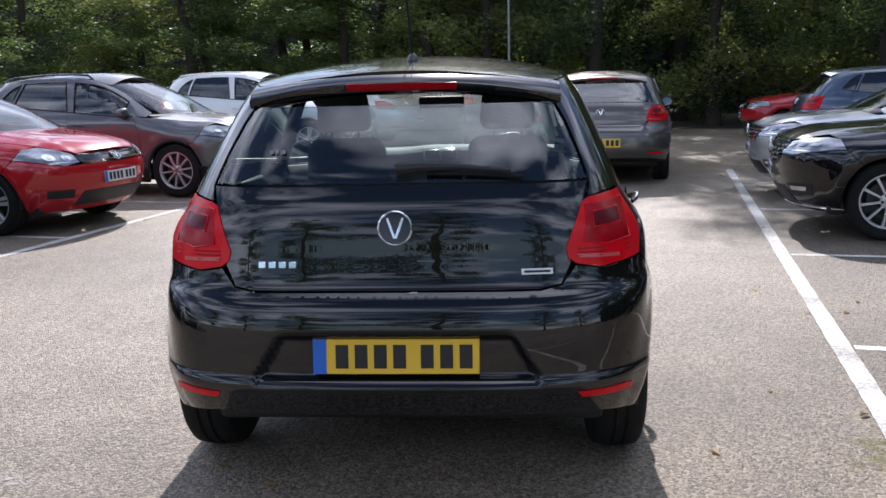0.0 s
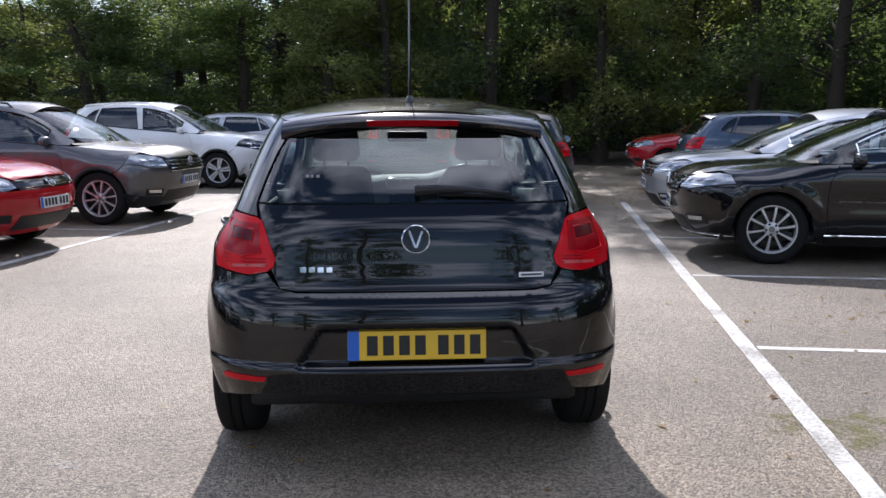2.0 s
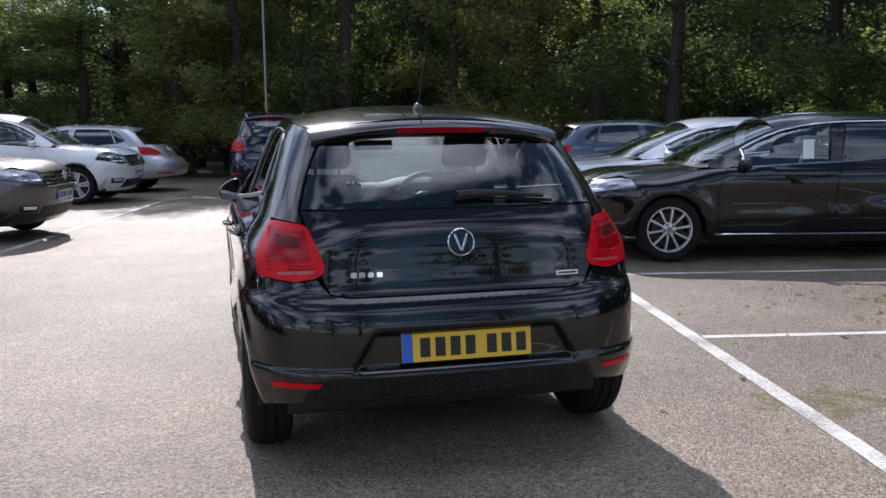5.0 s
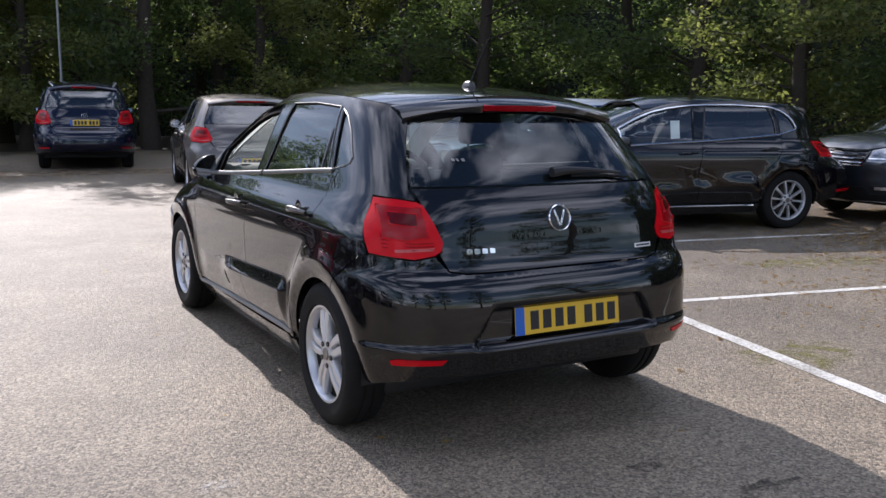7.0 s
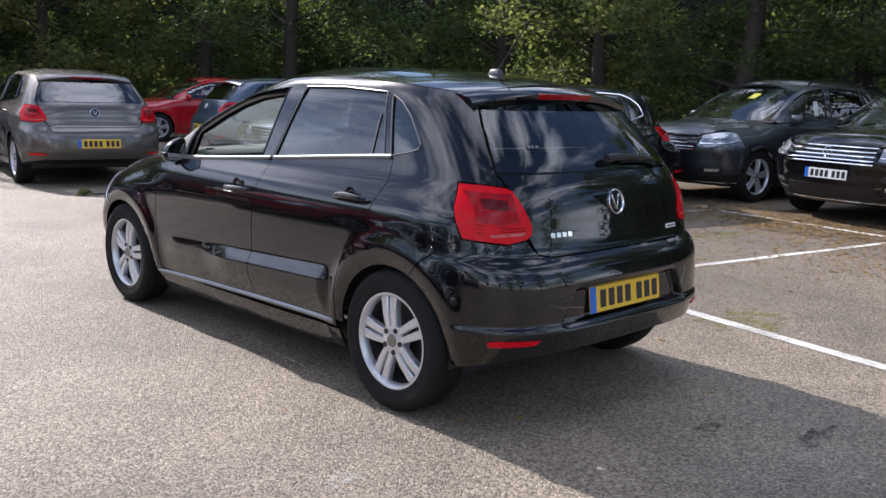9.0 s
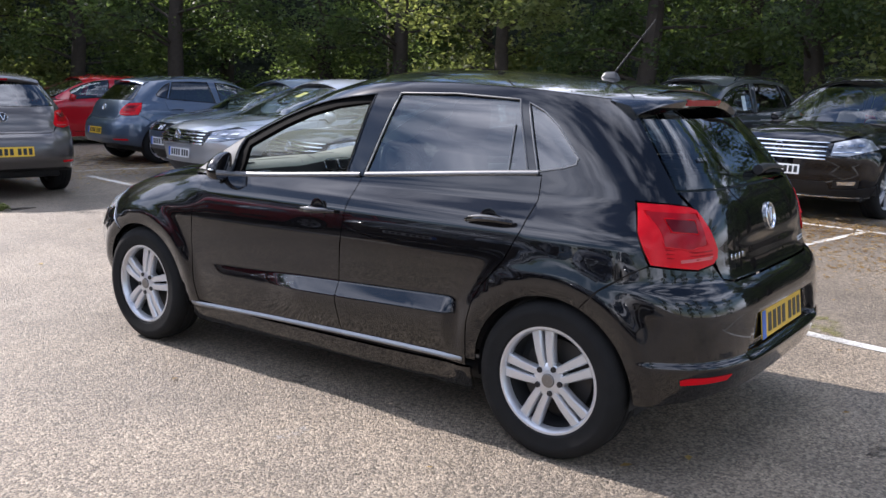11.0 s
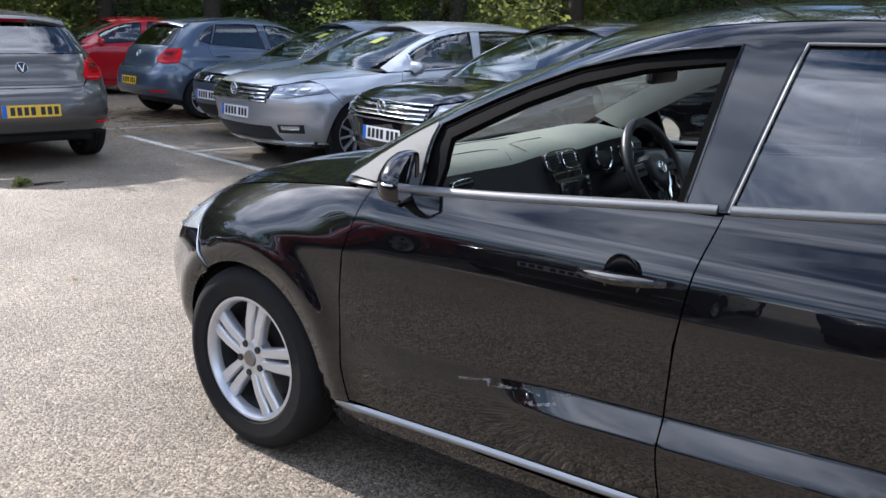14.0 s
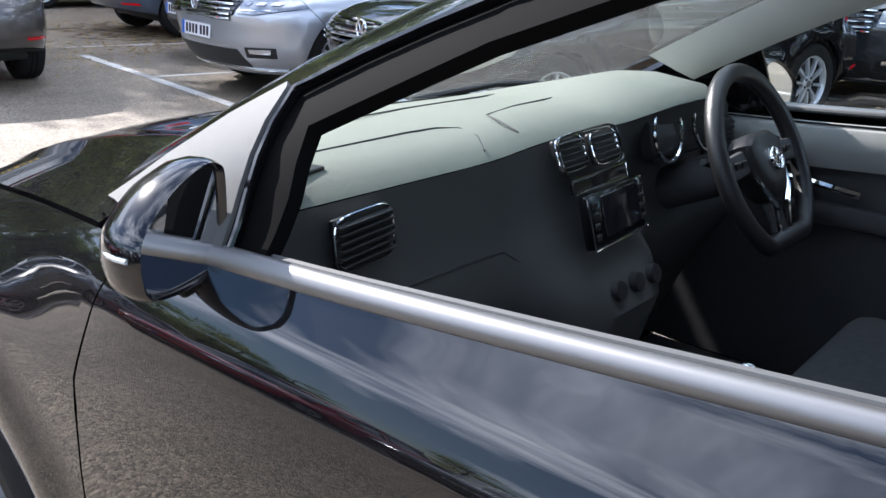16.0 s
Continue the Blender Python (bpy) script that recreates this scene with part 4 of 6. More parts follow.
        sh.panel("lamp_strip", "R", [("r", s * v, z) for v, z in ((0.562, 0.815), (0.70, 0.808), (0.70, 0.793), (0.568, 0.799))], M["lamp_pink"], lamp_, s, grid=g, step=st, off=0.007, thick=0.004)
        if spec.get("big_grille"):
            lens = S((2.735, 0.694), (2.76, 0.768), (2.83, 0.775)) + [("f", s * v, z) for v, z in ((0.54, 0.742), (0.47, 0.722), (0.475, 0.634), (0.60, 0.630))]
            sh.panel("lamp_seat", "N", S((2.70, 0.655), (2.745, 0.765), (2.83, 0.768)) + [("f", s * v, z) for v, z in ((0.53, 0.738), (0.45, 0.720), (0.45, 0.612), (0.58, 0.605))], P, root, s, grid=g, step=st, off=-0.010)
            lights, strip = ((0.52, 0.695), (0.60, 0.702), (0.67, 0.708)), ((0.49, 0.657), (0.70, 0.664))
        else:
            lens = S((2.735, 0.690), (2.76, 0.770), (2.84, 0.788)) + [("f", s * v, z) for v, z in ((0.52, 0.748), (0.45, 0.712), (0.44, 0.642), (0.56, 0.618))]
            lights, strip = ((0.52, 0.680), (0.63, 0.690)), ((0.46, 0.645), (0.66, 0.640))
        head = sh.panel("headlamp", "N", lens, M["lamp_pale"] if detail else M["screen"] if spec.get("dark_lamp") else M["lamp_clear"], root, s, grid=g, step=st, off=0.003, label="clear headlamp")
        for v, z in lights:
            if spec.get("big_grille"):
                bowl = [(v - 0.022, z - 0.010), (v - 0.016, z + 0.014), (v + 0.026, z + 0.016), (v + 0.020, z - 0.008)]
            else:
                bowl = [(v + 0.037 * math.cos(q), z + 0.032 * math.sin(q)) for q in np.linspace(0, 2 * math.pi, 13)[:-1]]
                sh.panel("lamp_bulb", "N", [("f", s * (v + 0.015 * math.cos(q)), z + 0.015 * math.sin(q)) for q in np.linspace(0, 2 * math.pi, 9)[:-1]], M["alloy"], head, s, grid=0.03, step=0.03, off=0.009, thick=0.004)
            sh.panel("reflector_bowl", "N", [("f", s * p_, q_) for p_, q_ in bowl], M["lamp_bowl"], head, s, grid=0.03, step=0.03, off=0.006, thick=0.004)
        sh.panel("running_light", "N", [("f", s * v, z) for v, z in ((strip[0][0], strip[0][1] - 0.006), (strip[0][0], strip[0][1] + 0.006), (strip[1][0], strip[1][1] + 0.007), (strip[1][0], strip[1][1] - 0.005))], M["lamp_bright"], head, s, grid=g, step=st, off=0.007, thick=0.004)
        fog = sh.panel("fog_lamp", "N", [("f", s * v, z) for v, z in ((0.50, 0.405), (0.68, 0.41), (0.66, 0.33), (0.48, 0.325))], M["plastic"], root, s, grid=g, step=st, off=0.004)
        if spec.get("big_grille"):
            sh.panel("fog_lens", "N", [("f", s * v, z) for v, z in ((0.525, 0.395), (0.655, 0.40), (0.64, 0.362), (0.52, 0.358))], M["lamp_bright"], fog, s, grid=g, step=st, off=0.009, thick=0.005)
        if spec.get("cladding"):
            sh.panel("corner_cladding", "N", S((2.75, 0.36), (2.79, 0.20)) + [("f", s * v, z) for v, z in ((0.60, 0.20), (0.44, 0.20), (0.45, 0.31), (0.66, 0.325))], M["plastic"], root, s, grid=g, step=st, off=0.007)
        sh.panel("reflector", "R", [("r", s * v, z) for v, z in ((0.560, 0.402), (0.72, 0.404), (0.742, 0.396), (0.735, 0.374), (0.575, 0.379))], M["lamp_red"], root, s, grid=g, step=st, off=0.004, thick=0.006)
        # wheel wells
        for c_ in AXLES:
            bm = bmesh.new()
            ring = []
            for q in arc(c_, ARCH - 0.004, -8, 188, 20):
                ring.append([bm.verts.new(W(s * x, *q)) for x in (0.79, 0.50)])
            for a, b in zip(ring, ring[1:]):
                bm.faces.new((a[0], a[1], b[1], b[0]))
            inner = [v[1] for v in ring]
            bm.faces.new(inner)
            part("wheel_well", bm, M["plastic"], root)
        # mirror
        if detail:
            wing_mirror(root, s, P)
        else:
            c = W(s * 0.806, 1.820, 0.974)
            f = lambda t: math.copysign(abs(t) ** 0.70, t)
            hx, hy, hz, cut = 0.082, 0.052, 0.064, -0.020
            yaw_ = Matrix.Rotation(radians(-s * 12), 4, "Z")
            bm = bmesh.new()
            bmesh.ops.create_uvsphere(bm, u_segments=28, v_segments=16, radius=1.0)
            for v in bm.verts:
                x, y, z = f(v.co.x) * hx, f(v.co.y) * hy, f(v.co.z) * hz
                z *= 1 - 0.16 * (x * s / hx)
                v.co = c + yaw_ @ Vector((x + s * 0.012, max(y, cut), z))
            m_ = part("wing_mirror", bm, spec.get("mirror_paint", P), root)
            bm = bmesh.new()
            pts = []
            for k in range(28):
                q = 2 * math.pi * k / 28
                x, z = f(math.cos(q)) * hx * 0.86, f(math.sin(q)) * hz * 0.84
                pts.append(bm.verts.new(c + yaw_ @ Vector((x + s * 0.012, cut - 0.003, z * (1 - 0.16 * (x * s / hx))))))
            bm.faces.new(pts)
            part("mirror_glass", bm, M["mirror"], m_, smooth=False)
            bm = bmesh.new()
            tube(bm, [c + Vector((-s * 0.10, 0.035, -0.050)), c + Vector((-s * 0.05, 0.035, -0.050)), c + Vector((0, 0.03, -0.040))], [0.028, 0.022, 0.026], 10)
            part("mirror_arm", bm, M["plastic"], m_)
        if spec.get("chrome_line"):
            bm = bmesh.new()
            tube(bm, [sh.at("R", "s", y, 0.262, s, 0.012)[0] for y in np.linspace(0.42, 2.06, 12)], 0.009, 6)
            part("sill_strip", bm, M["chrome"], root)
        if spec.get("rails"):
            bm = bmesh.new()
            pts = [W(s * (float(edge_x(y, RAIL(y), screen_line, LC, NC)) - 0.03), y, float(RAIL(y)) + (0.012 if 0 < i < 14 else -0.01)) + Vector((0, 0, 0.03 if 0 < i < 14 else 0)) for i, y in enumerate(np.linspace(-0.1, 1.25, 15))]
            tube(bm, pts, 0.014, 6)
            part("roof_rail", bm, M["gloss_black"] if spec["rails"] == "black" else M["alloy"], root)
        if spec.get("cladding") or spec.get("arch_trim"):
            for c_ in (0, 1):
                bm = bmesh.new()
                tube(bm, [sh.at("R", "s", y, z, s, 0.003)[0] for y, z in arc(AXLES[c_], ARCH + 0.012, 0 if c_ == 0 else 182, 110 if c_ == 0 else 60, 16)], 0.024, 6)
                part("arch_trim", bm, M["plastic"], root)
            sh.panel("sill_trim", "R", S((0.36, 0.36), (0.37, 0.18), (2.10, 0.165), (2.10, 0.33), (1.2, 0.335)), M["plastic"], root, s, off=0.012, **kw)
        for i in (0, 1):
            wheel(root, s, i, sh, spec, detail)
    # roof, hood, glass
    side_pts = [(float(edge_x(y, RAIL(y), screen_line, LC, NC)) - 0.001, y) for y in np.linspace(-0.10, 1.44, 24)]
    roof = sh.panel("roof", "roof", [("t", x, y) for x, y in side_pts] + [("t", x * 0.5, 1.50) for x in (1, 0, -1)] + [("t", -x, y) for x, y in side_pts[::-1]] + [("t", x, -0.135) for x in (-0.25, 0.25)], spec.get("roof_paint", P), root, gap=0.001, **kw)
    he = [(float(edge_x(y, HEDGE(y), nose, LF, NF)) - 0.003, y) for y in np.linspace(2.06 if detail else 2.16, 2.97, 14)]
    sh.panel("hood", "hood", [("t", x, y) for x, y in he] + [("t", v, (3.07 if detail else 3.135) - 0.30 * abs(v) ** 2.2) for v in (0.40, 0.2, 0, -0.2, -0.40)] + [("t", -x, y) for x, y in he[::-1]] + ([("t", v, y) for v, y in ((-0.62, 2.12), (-0.52, 2.19), (-0.3, 2.26), (0, 2.29), (0.3, 2.26), (0.52, 2.19), (0.62, 2.12))] if detail else [("t", v, 2.30 - 0.20 * v * v) for v in (-0.5, 0, 0.5)]), P, root, grid=g, step=st)
    ws = [("f", v, z) for v, z in ((0.60, 0.955), (0.605, 1.10), (0.575, 1.22), (0.53, 1.325), (0.27, 1.345), (0, 1.35), (-0.27, 1.345), (-0.53, 1.325), (-0.575, 1.22), (-0.605, 1.10), (-0.60, 0.955), (-0.3, 0.945), (0.3, 0.945))]
    o = sh.panel("windscreen", "W", ws, M["screen_glass"] if detail else M["glass"], root, grid=0.07, step=0.05, thick=0.005, off=-0.004)
    o.visible_shadow = False
    rg = [("r", v, z) for v, z in ((-0.606, 1.036), (0.606, 1.036), (0.578, 1.12), (0.538, 1.22), (0.505, 1.28), (-0.505, 1.28), (-0.538, 1.22), (-0.578, 1.12))]
    o = sh.panel("rear_glass", "C", rg, M["rear_tint"] if detail else M["tint"], root, grid=0.07, step=0.04, thick=0.005, off=-0.003)
    o.visible_shadow = False
    tg = [("r", v, z) for v, z in ((-0.606, 1.031), (0.606, 1.031), (0.588, 0.973), (0.552, 0.88), (0.531, 0.832), (0.547, 0.788), (0.515, 0.724), (0.45, 0.712), (-0.45, 0.712), (-0.515, 0.724), (-0.547, 0.788), (-0.531, 0.832), (-0.552, 0.88), (-0.588, 0.973))]
    gate = sh.panel("tailgate", "R", tg, P, root, **fine)
    up = [("E", *p) for p in arc(0, ARCH, 184, 112, 16)] + [("E", -0.20, 0.685), ("E", -0.30, 0.755), ("E", -0.355, 0.785), ("r", 0.640, 0.766), ("r", 0.562, 0.780), ("r", 0.516, 0.722), ("r", 0.45, 0.710)]
    low = [("L" if p[0] == "E" else "r", p[1] if p[0] == "E" else -p[1], p[2]) for p in up[::-1]]
    bump_r = sh.panel("rear_bumper", "R", up + low + [("L", -0.35, 0.275), ("r", -0.58, 0.326), ("r", 0.58, 0.326), ("E", -0.35, 0.275)], P, root, **fine)
    sh.panel("rear_valance", "R", [("r", v, z) for v, z in ((-0.60, 0.345), (0.60, 0.345), (0.62, 0.25), (0.5, 0.235), (-0.5, 0.235), (-0.62, 0.25))], M["plastic"], root, off=-0.07, **kw)
    up = [("E", *p) for p in arc(AXLES[1], ARCH, -10, 57, 14)] + [("E", 2.70, 0.635), ("E", 2.74, 0.69), ("f", 0.56, 0.620), ("f", 0.44, 0.625)]
    low = [("L" if p[0] == "E" else "f", p[1] if p[0] == "E" else -p[1], p[2]) for p in up[::-1]]
    bump_f = sh.panel("front_bumper", "N", up + low + [("L", 2.80, 0.20), ("f", -0.5, 0.20), ("f", 0.5, 0.20), ("E", 2.80, 0.20)], P, root, **kw)
    big = spec.get("big_grille", False)
    g0, g1, gw = (0.585, 0.728, 0.47) if big else (0.632, 0.715, 0.435)
    grille = sh.panel("grille", "N", [("f", v, z) for v, z in ((gw - 0.03, g0), (gw, g1 - 0.01), (0, g1), (-gw, g1 - 0.01), (0.03 - gw, g0))], M["gloss_black"], root, off=0.004 if big else -0.008, **kw)
    for z in np.linspace(g0 + 0.012, g1 - 0.014, 5 if big else 2):
        bm = bmesh.new()
        a = [sh.place("N", "f", v, z, 1) for v in np.linspace(0.03 - gw, gw - 0.03, 15)]
        tube(bm, [Vector(p) for p in sh.point("N", [q[0] for q in a], [q[1] for q in a], 0.013 if big else 0.002)], 0.0095 if big else 0.0065, 6)
        part("grille_bar", bm, M["chrome"], grille)
    iw = 0.47 if big else 0.45
    sh.panel("air_intake", "N", [("f", v, z) for v, z in ((iw, 0.25), (iw - 0.03, 0.385), (0.03 - iw, 0.385), (-iw, 0.25))], M["plastic"], root, off=0.004, **kw)
    if spec.get("card"):
        sh.panel("window_card", "W", [("f", v, z) for v, z in ((-0.16, 1.215), (-0.05, 1.22), (-0.05, 1.285), (-0.16, 1.28))], M["card"], root, grid=0.1, step=0.05, off=-0.016, thick=0.002, label="yellow card behind the windscreen")
    if spec.get("side_card"):
        sh.panel("price_sheet", "C", S((1.30, 1.02), (1.20, 1.025), (1.18, 1.20), (1.28, 1.20)), M["sticker"], root, spec["side_card"], grid=0.1, step=0.05, off=-0.018, thick=0.002, label="white paper sheet inside the side window")
    if spec.get("lip"):
        bm = bmesh.new()
        a = [sh.place("N", "f", v, 0.235, 1) for v in np.linspace(-0.72, 0.72, 21)]
        tube(bm, [Vector(p) for p in sh.point("N", [q[0] for q in a], [q[1] for q in a], 0.004)], 0.010, 6)
        part("lip_strip", bm, M["chrome"], bump_f)
    # emblems and plates
    c, n = sh.at("R", "r", 0.0, 0.903, 1)
    badge(gate, c, n, 0.055)
    c, n = sh.at("N", "f", 0.0, 0.668, 1, 0.020 if big else 0.006)
    badge(grille, c, n, 0.058)
    z = spec.get("plate_z", 0.514)
    c, n = sh.at("R", "r", 0.0, z, 1, 0.008)
    n.z = 0.18 * n.length
    number_plate(bump_r if z < 0.7 else gate, c, (0, -1, 0.12), M["plate_yellow"], 1, spec.get("blue", True))
    c, n = sh.at("N", "f", 0.0, spec.get("front_plate_z", 0.49), 1, 0.012)
    number_plate(bump_f, c, (0, 1, 0.05), M["plate_white"], 2, spec.get("blue", True))
    # spoiler and stop lamp
    bm = bmesh.new()
    rows_ = []
    for v in np.linspace(-0.535, 0.535, 19):
        q = (v / 0.535) ** 2
        zt = float(roof_line(-0.07) - (roof_line(-0.07) - RAIL(-0.07)) * abs(v / edge_x(np.array(-0.07), RAIL(-0.07), screen_line, LC, NC)) ** 2.3) - 0.016
        rows_.append([bm.verts.new(W(v, y, zz)) for y, zz in ((-0.06, zt + 0.0175), (-0.14, zt - 0.002), (-0.222 + 0.06 * q, zt - 0.026), (-0.228 + 0.06 * q, zt - 0.033), (-0.217 + 0.06 * q, zt - 0.060), (-0.195 + 0.06 * q, zt - 0.070), (-0.09 + 0.03 * q, zt - 0.070))])
    for a, b in zip(rows_, rows_[1:]):
        for i in range(6):
            bm.faces.new((a[i], a[i + 1], b[i + 1], b[i]))
    bm.faces.new(rows_[0])
    bm.faces.new(rows_[-1][::-1])
    sp = part("spoiler", bm, P, root)
    bm = bmesh.new()
    zt = float(roof_line(-0.07)) - 0.016
    rows_ = []
    for v in np.linspace(-0.185, 0.185, 13):
        y = -0.226 + 0.06 * (v / 0.535) ** 2
        rows_.append([bm.verts.new(W(v, yy, zt + dz)) for yy, dz in ((y + 0.002, -0.033), (y - 0.005, -0.036), (y + 0.006, -0.058), (y + 0.014, -0.061))])
    for a, b in zip(rows_, rows_[1:]):
        for i in range(3):
            bm.faces.new((a[i], a[i + 1], b[i + 1], b[i]))
    bm.faces.new(rows_[0])
    bm.faces.new(rows_[-1][::-1])
    part("stop_lamp", bm, M["lamp_deep"], sp)
    # underside and cabin
    bm = bmesh.new()
    box(bm, (1.36, 3.2, 0.10), (0, 1.3, 0.235), None, 0.03, 2)
    for v in bm.verts:
        v.co = W(*v.co)
    part("underbody", bm, M["plastic"], root)
    bm = bmesh.new()
    box(bm, (1.30, 2.45, 0.05), (0, 0.75, 0.33), None, 0.01, 1)
    for v in bm.verts:
        v.co = W(*v.co)
    part("cabin_floor", bm, M["dash_low"], root)
    for s in (-1, 1):
        bm = bmesh.new()
        rows_ = []
        for y in np.linspace(0.10, 2.05, 12):
            rows_.append([bm.verts.new(W(s * x, y, z)) for x, z in ((0.70, 0.33), (0.72, 0.60), (0.735, 0.80), (0.725, float(BELT(y)) - 0.03), (0.705, float(BELT(y)) - 0.012))])
        for a, b in zip(rows_, rows_[1:]):
            for i in range(4):
                bm.faces.new((a[i], a[i + 1], b[i + 1], b[i]))
        part("door_lining", bm, M["dash_low"], root)
    for x in (-0.36, 0.36):
        p = W(x, 1.0, 0.50)
        seat(root, p.x, p.y - 0.1, p.z, "front_seat")
    for x in (-0.33, 0.33):
        q = W(x, 0.15, 0.50)
        seat(root, q.x, q.y, q.z, "rear_seat", False, 0.48)
    bm = bmesh.new()
    rows_ = []
    for x in np.linspace(-0.70, 0.70, 15):
        b_ = 1 - (x / 0.75) ** 2 * 0.25
        rows_.append([bm.verts.new(W(x, y, z)) for y, z in ((2.30 - 0.25 * x * x, 0.93), (2.1 - 0.2 * x * x, 0.945), (1.90, 0.93), (1.82, 0.90), (1.80, 0.80), (1.84, 0.70), (1.95, 0.55))])
    for a, b in zip(rows_, rows_[1:]):
        for i in range(6):
            bm.faces.new((a[i], a[i + 1], b[i + 1], b[i]))
    if not detail:
        part("dashboard", bm, M["dash_low"], root)
    else:
        bm.free()
    sh.panel("headlining", "roof", [("t", x - 0.03, y) for x, y in side_pts] + [("t", 0.03 - x, y) for x, y in side_pts[::-1]], M["lining"], root, grid=0.12, step=0.1, off=-0.03, thick=0.002)
    root.matrix_basis = at
    return root, sh, W, gate, roof


M["trim_bright"] = plain("belt_trim", (0.20, 0.20, 0.20), 0.42, 0.75, amount=0.05)
M["aerial"] = plain("aerial_grey", (0.06, 0.06, 0.062), 0.35, amount=0.05)
# sky reflection on the painted sill ledge, put in as bright metal colour
M["sill_bright"] = plain("sill_trim", (0.30, 0.305, 0.31), 0.36, 0.8, amount=0.08)

# ---- the black hatchback in the middle ----
HERO = dict(paint=M["black_paint"], detail=True, wheel=0.305, rim=0.203, track=0.735, axles=AXLES, open_side=-1, spokes=5, twin=True, blue=True)
hero, hero_shape, HW, hero_gate, hero_roof = car("hatchback", HERO, "glossy black five-door hatchback, front window down, on asphalt", Matrix())

def hero_bits():
    """Trim, aerial, wiper, lettering bars and the cabin of the black hatchback."""
    sh, root = hero_shape, hero
    # aerial
    bm = bmesh.new()
    z0 = float(roof_line(0.20))
    box(bm, (0.045, 0.10, 0.040), (0, 0.21, z0 + 0.012), None, 0.014, 3, (0.45, 0.55))
    a = part("aerial_base", bm, M["aerial"], root)
    bm = bmesh.new()
    tube(bm, [(0, 0.19, z0 + 0.025), (0, 0.10, z0 + 0.14), (0, 0.015, z0 + 0.245)], [0.0055, 0.004, 0.003], 7)
    part("aerial_rod", bm, M["plastic"], a)
    # rear wiper
    bm = bmesh.new()
    pts = [sh.at("C", "r", x, z, 1, 0.022)[0] for x, z in ((0.0, 1.068), (0.08, 1.074), (0.20, 1.072), (0.36, 1.058))]
    tube(bm, pts, [0.021, 0.017, 0.011, 0.007], 8)
    w = part("rear_wiper", bm, M["plastic"], hero_gate)
    bm = bmesh.new()
    tube(bm, [sh.at("C", "r", x, z, 1, 0.010)[0] for x, z in ((0.10, 1.060), (0.24, 1.058), (0.40, 1.046))], 0.006, 6)
    part("wiper_blade", bm, M["rubber"], w)
    # model name as four plain bars, and the small tag
    for k in range(4):
        c, n = sh.at("R", "r", -0.425 + 0.033 * k, 0.792, 1)
        q = Matrix.Translation(c) @ Matrix((Vector((0, 0, 1)).cross(n).normalized(), n.cross(Vector((0, 0, 1)).cross(n)).normalized(), n)).transposed().to_4x4()
        bm = bmesh.new()
        box(bm, (0.024, 0.021, 0.005), bevel=0.0015, segments=1)
        for v in bm.verts:
            v.co = q @ v.co
        part("name_bar", bm, M["chrome"], hero_gate)
    c, n = sh.at("R", "r", 0.44, 0.765, 1)
    q = Matrix.Translation(c) @ Matrix((Vector((0, 0, 1)).cross(n).normalized(), n.cross(Vector((0, 0, 1)).cross(n)).normalized(), n)).transposed().to_4x4()
    for size, off, mt, nm in (((0.098, 0.019, 0.004), 0.0, M["sticker"], "tag"), ((0.082, 0.007, 0.002), 0.0032, M["ink"], "tag_bar")):
        bm = bmesh.new()
        box(bm, size, (0, 0, off), bevel=0.0008, segments=1)
        for v in bm.verts:
            v.co = q @ v.co
        part(nm, bm, mt, hero_gate)
    # small unreadable sticker on the rear glass
    for k, w_ in enumerate((0.013, 0.009, 0.014)):
        bm = bmesh.new()
        x0 = -0.42 + 0.020 * k
        bm.faces.new([bm.verts.new(sh.at("C", "r", x, z, 1, 0.002)[0]) for x, z in ((x0, 1.128), (x0 + w_, 1.128), (x0 + w_, 1.139), (x0, 1.139))])
        part("sticker_bar", bm, M["trim_bright"], hero_gate)
    # scuttle panel, front wipers
    bm = bmesh.new()
    rows_ = []
    for x in np.linspace(-0.55, 0.55, 13):
        rows_.append([bm.verts.new((x, 2.38 - 0.30 * x * x, 0.918 - 0.05 * x * x)), bm.verts.new((x, 2.24 - 0.34 * x * x, 0.950 - 0.06 * x * x)), bm.verts.new((x, 2.16 - 0.3 * x * x, 0.92))])
    for a, b in zip(rows_, rows_[1:]):
        for i in range(2):
            bm.faces.new((a[i], a[i + 1], b[i + 1], b[i]))
    part("scuttle", bm, M["plastic"], root)
    for x0, x1 in ((0.10, 0.58), (-0.50, 0.02)):
        bm = bmesh.new()
        tube(bm, [(x0 if x0 > 0 else x1, 2.33, 0.945), ((x0 + x1) / 2, 2.275, 0.968), (x1 if x0 > 0 else x0, 2.19, 0.958)], [0.012, 0.008, 0.006], 6)
        part("front_wiper", bm, M["plastic"], root)
    # dashboard: upper pad, front face, glovebox line
    bm = bmesh.new()
    rows_ = []
    for x in np.linspace(-0.69, 0.69, 47):
        hood_ = 0.055 * math.exp(-((x - 0.37) / 0.17) ** 4)
        mid_ = 0.020 * math.exp(-((x - 0.02) / 0.19) ** 4)
        fw = 2.32 - 0.52 * x * x
        rows_.append([bm.verts.new(p) for p in ((x * 0.86, fw, 0.948), (x * 0.92, fw - 0.12, 0.970 + 0.3 * hood_), (x, 2.02, 0.978 + 0.8 * hood_ + mid_ * 0.5), (x, 1.94, 0.974 + hood_ + mid_), (x, 1.895 - 1.2 * hood_ - mid_, 0.962 + hood_ + mid_), (x, 1.872 - 1.3 * hood_ - mid_, 0.945 + 0.9 * hood_ + mid_))])
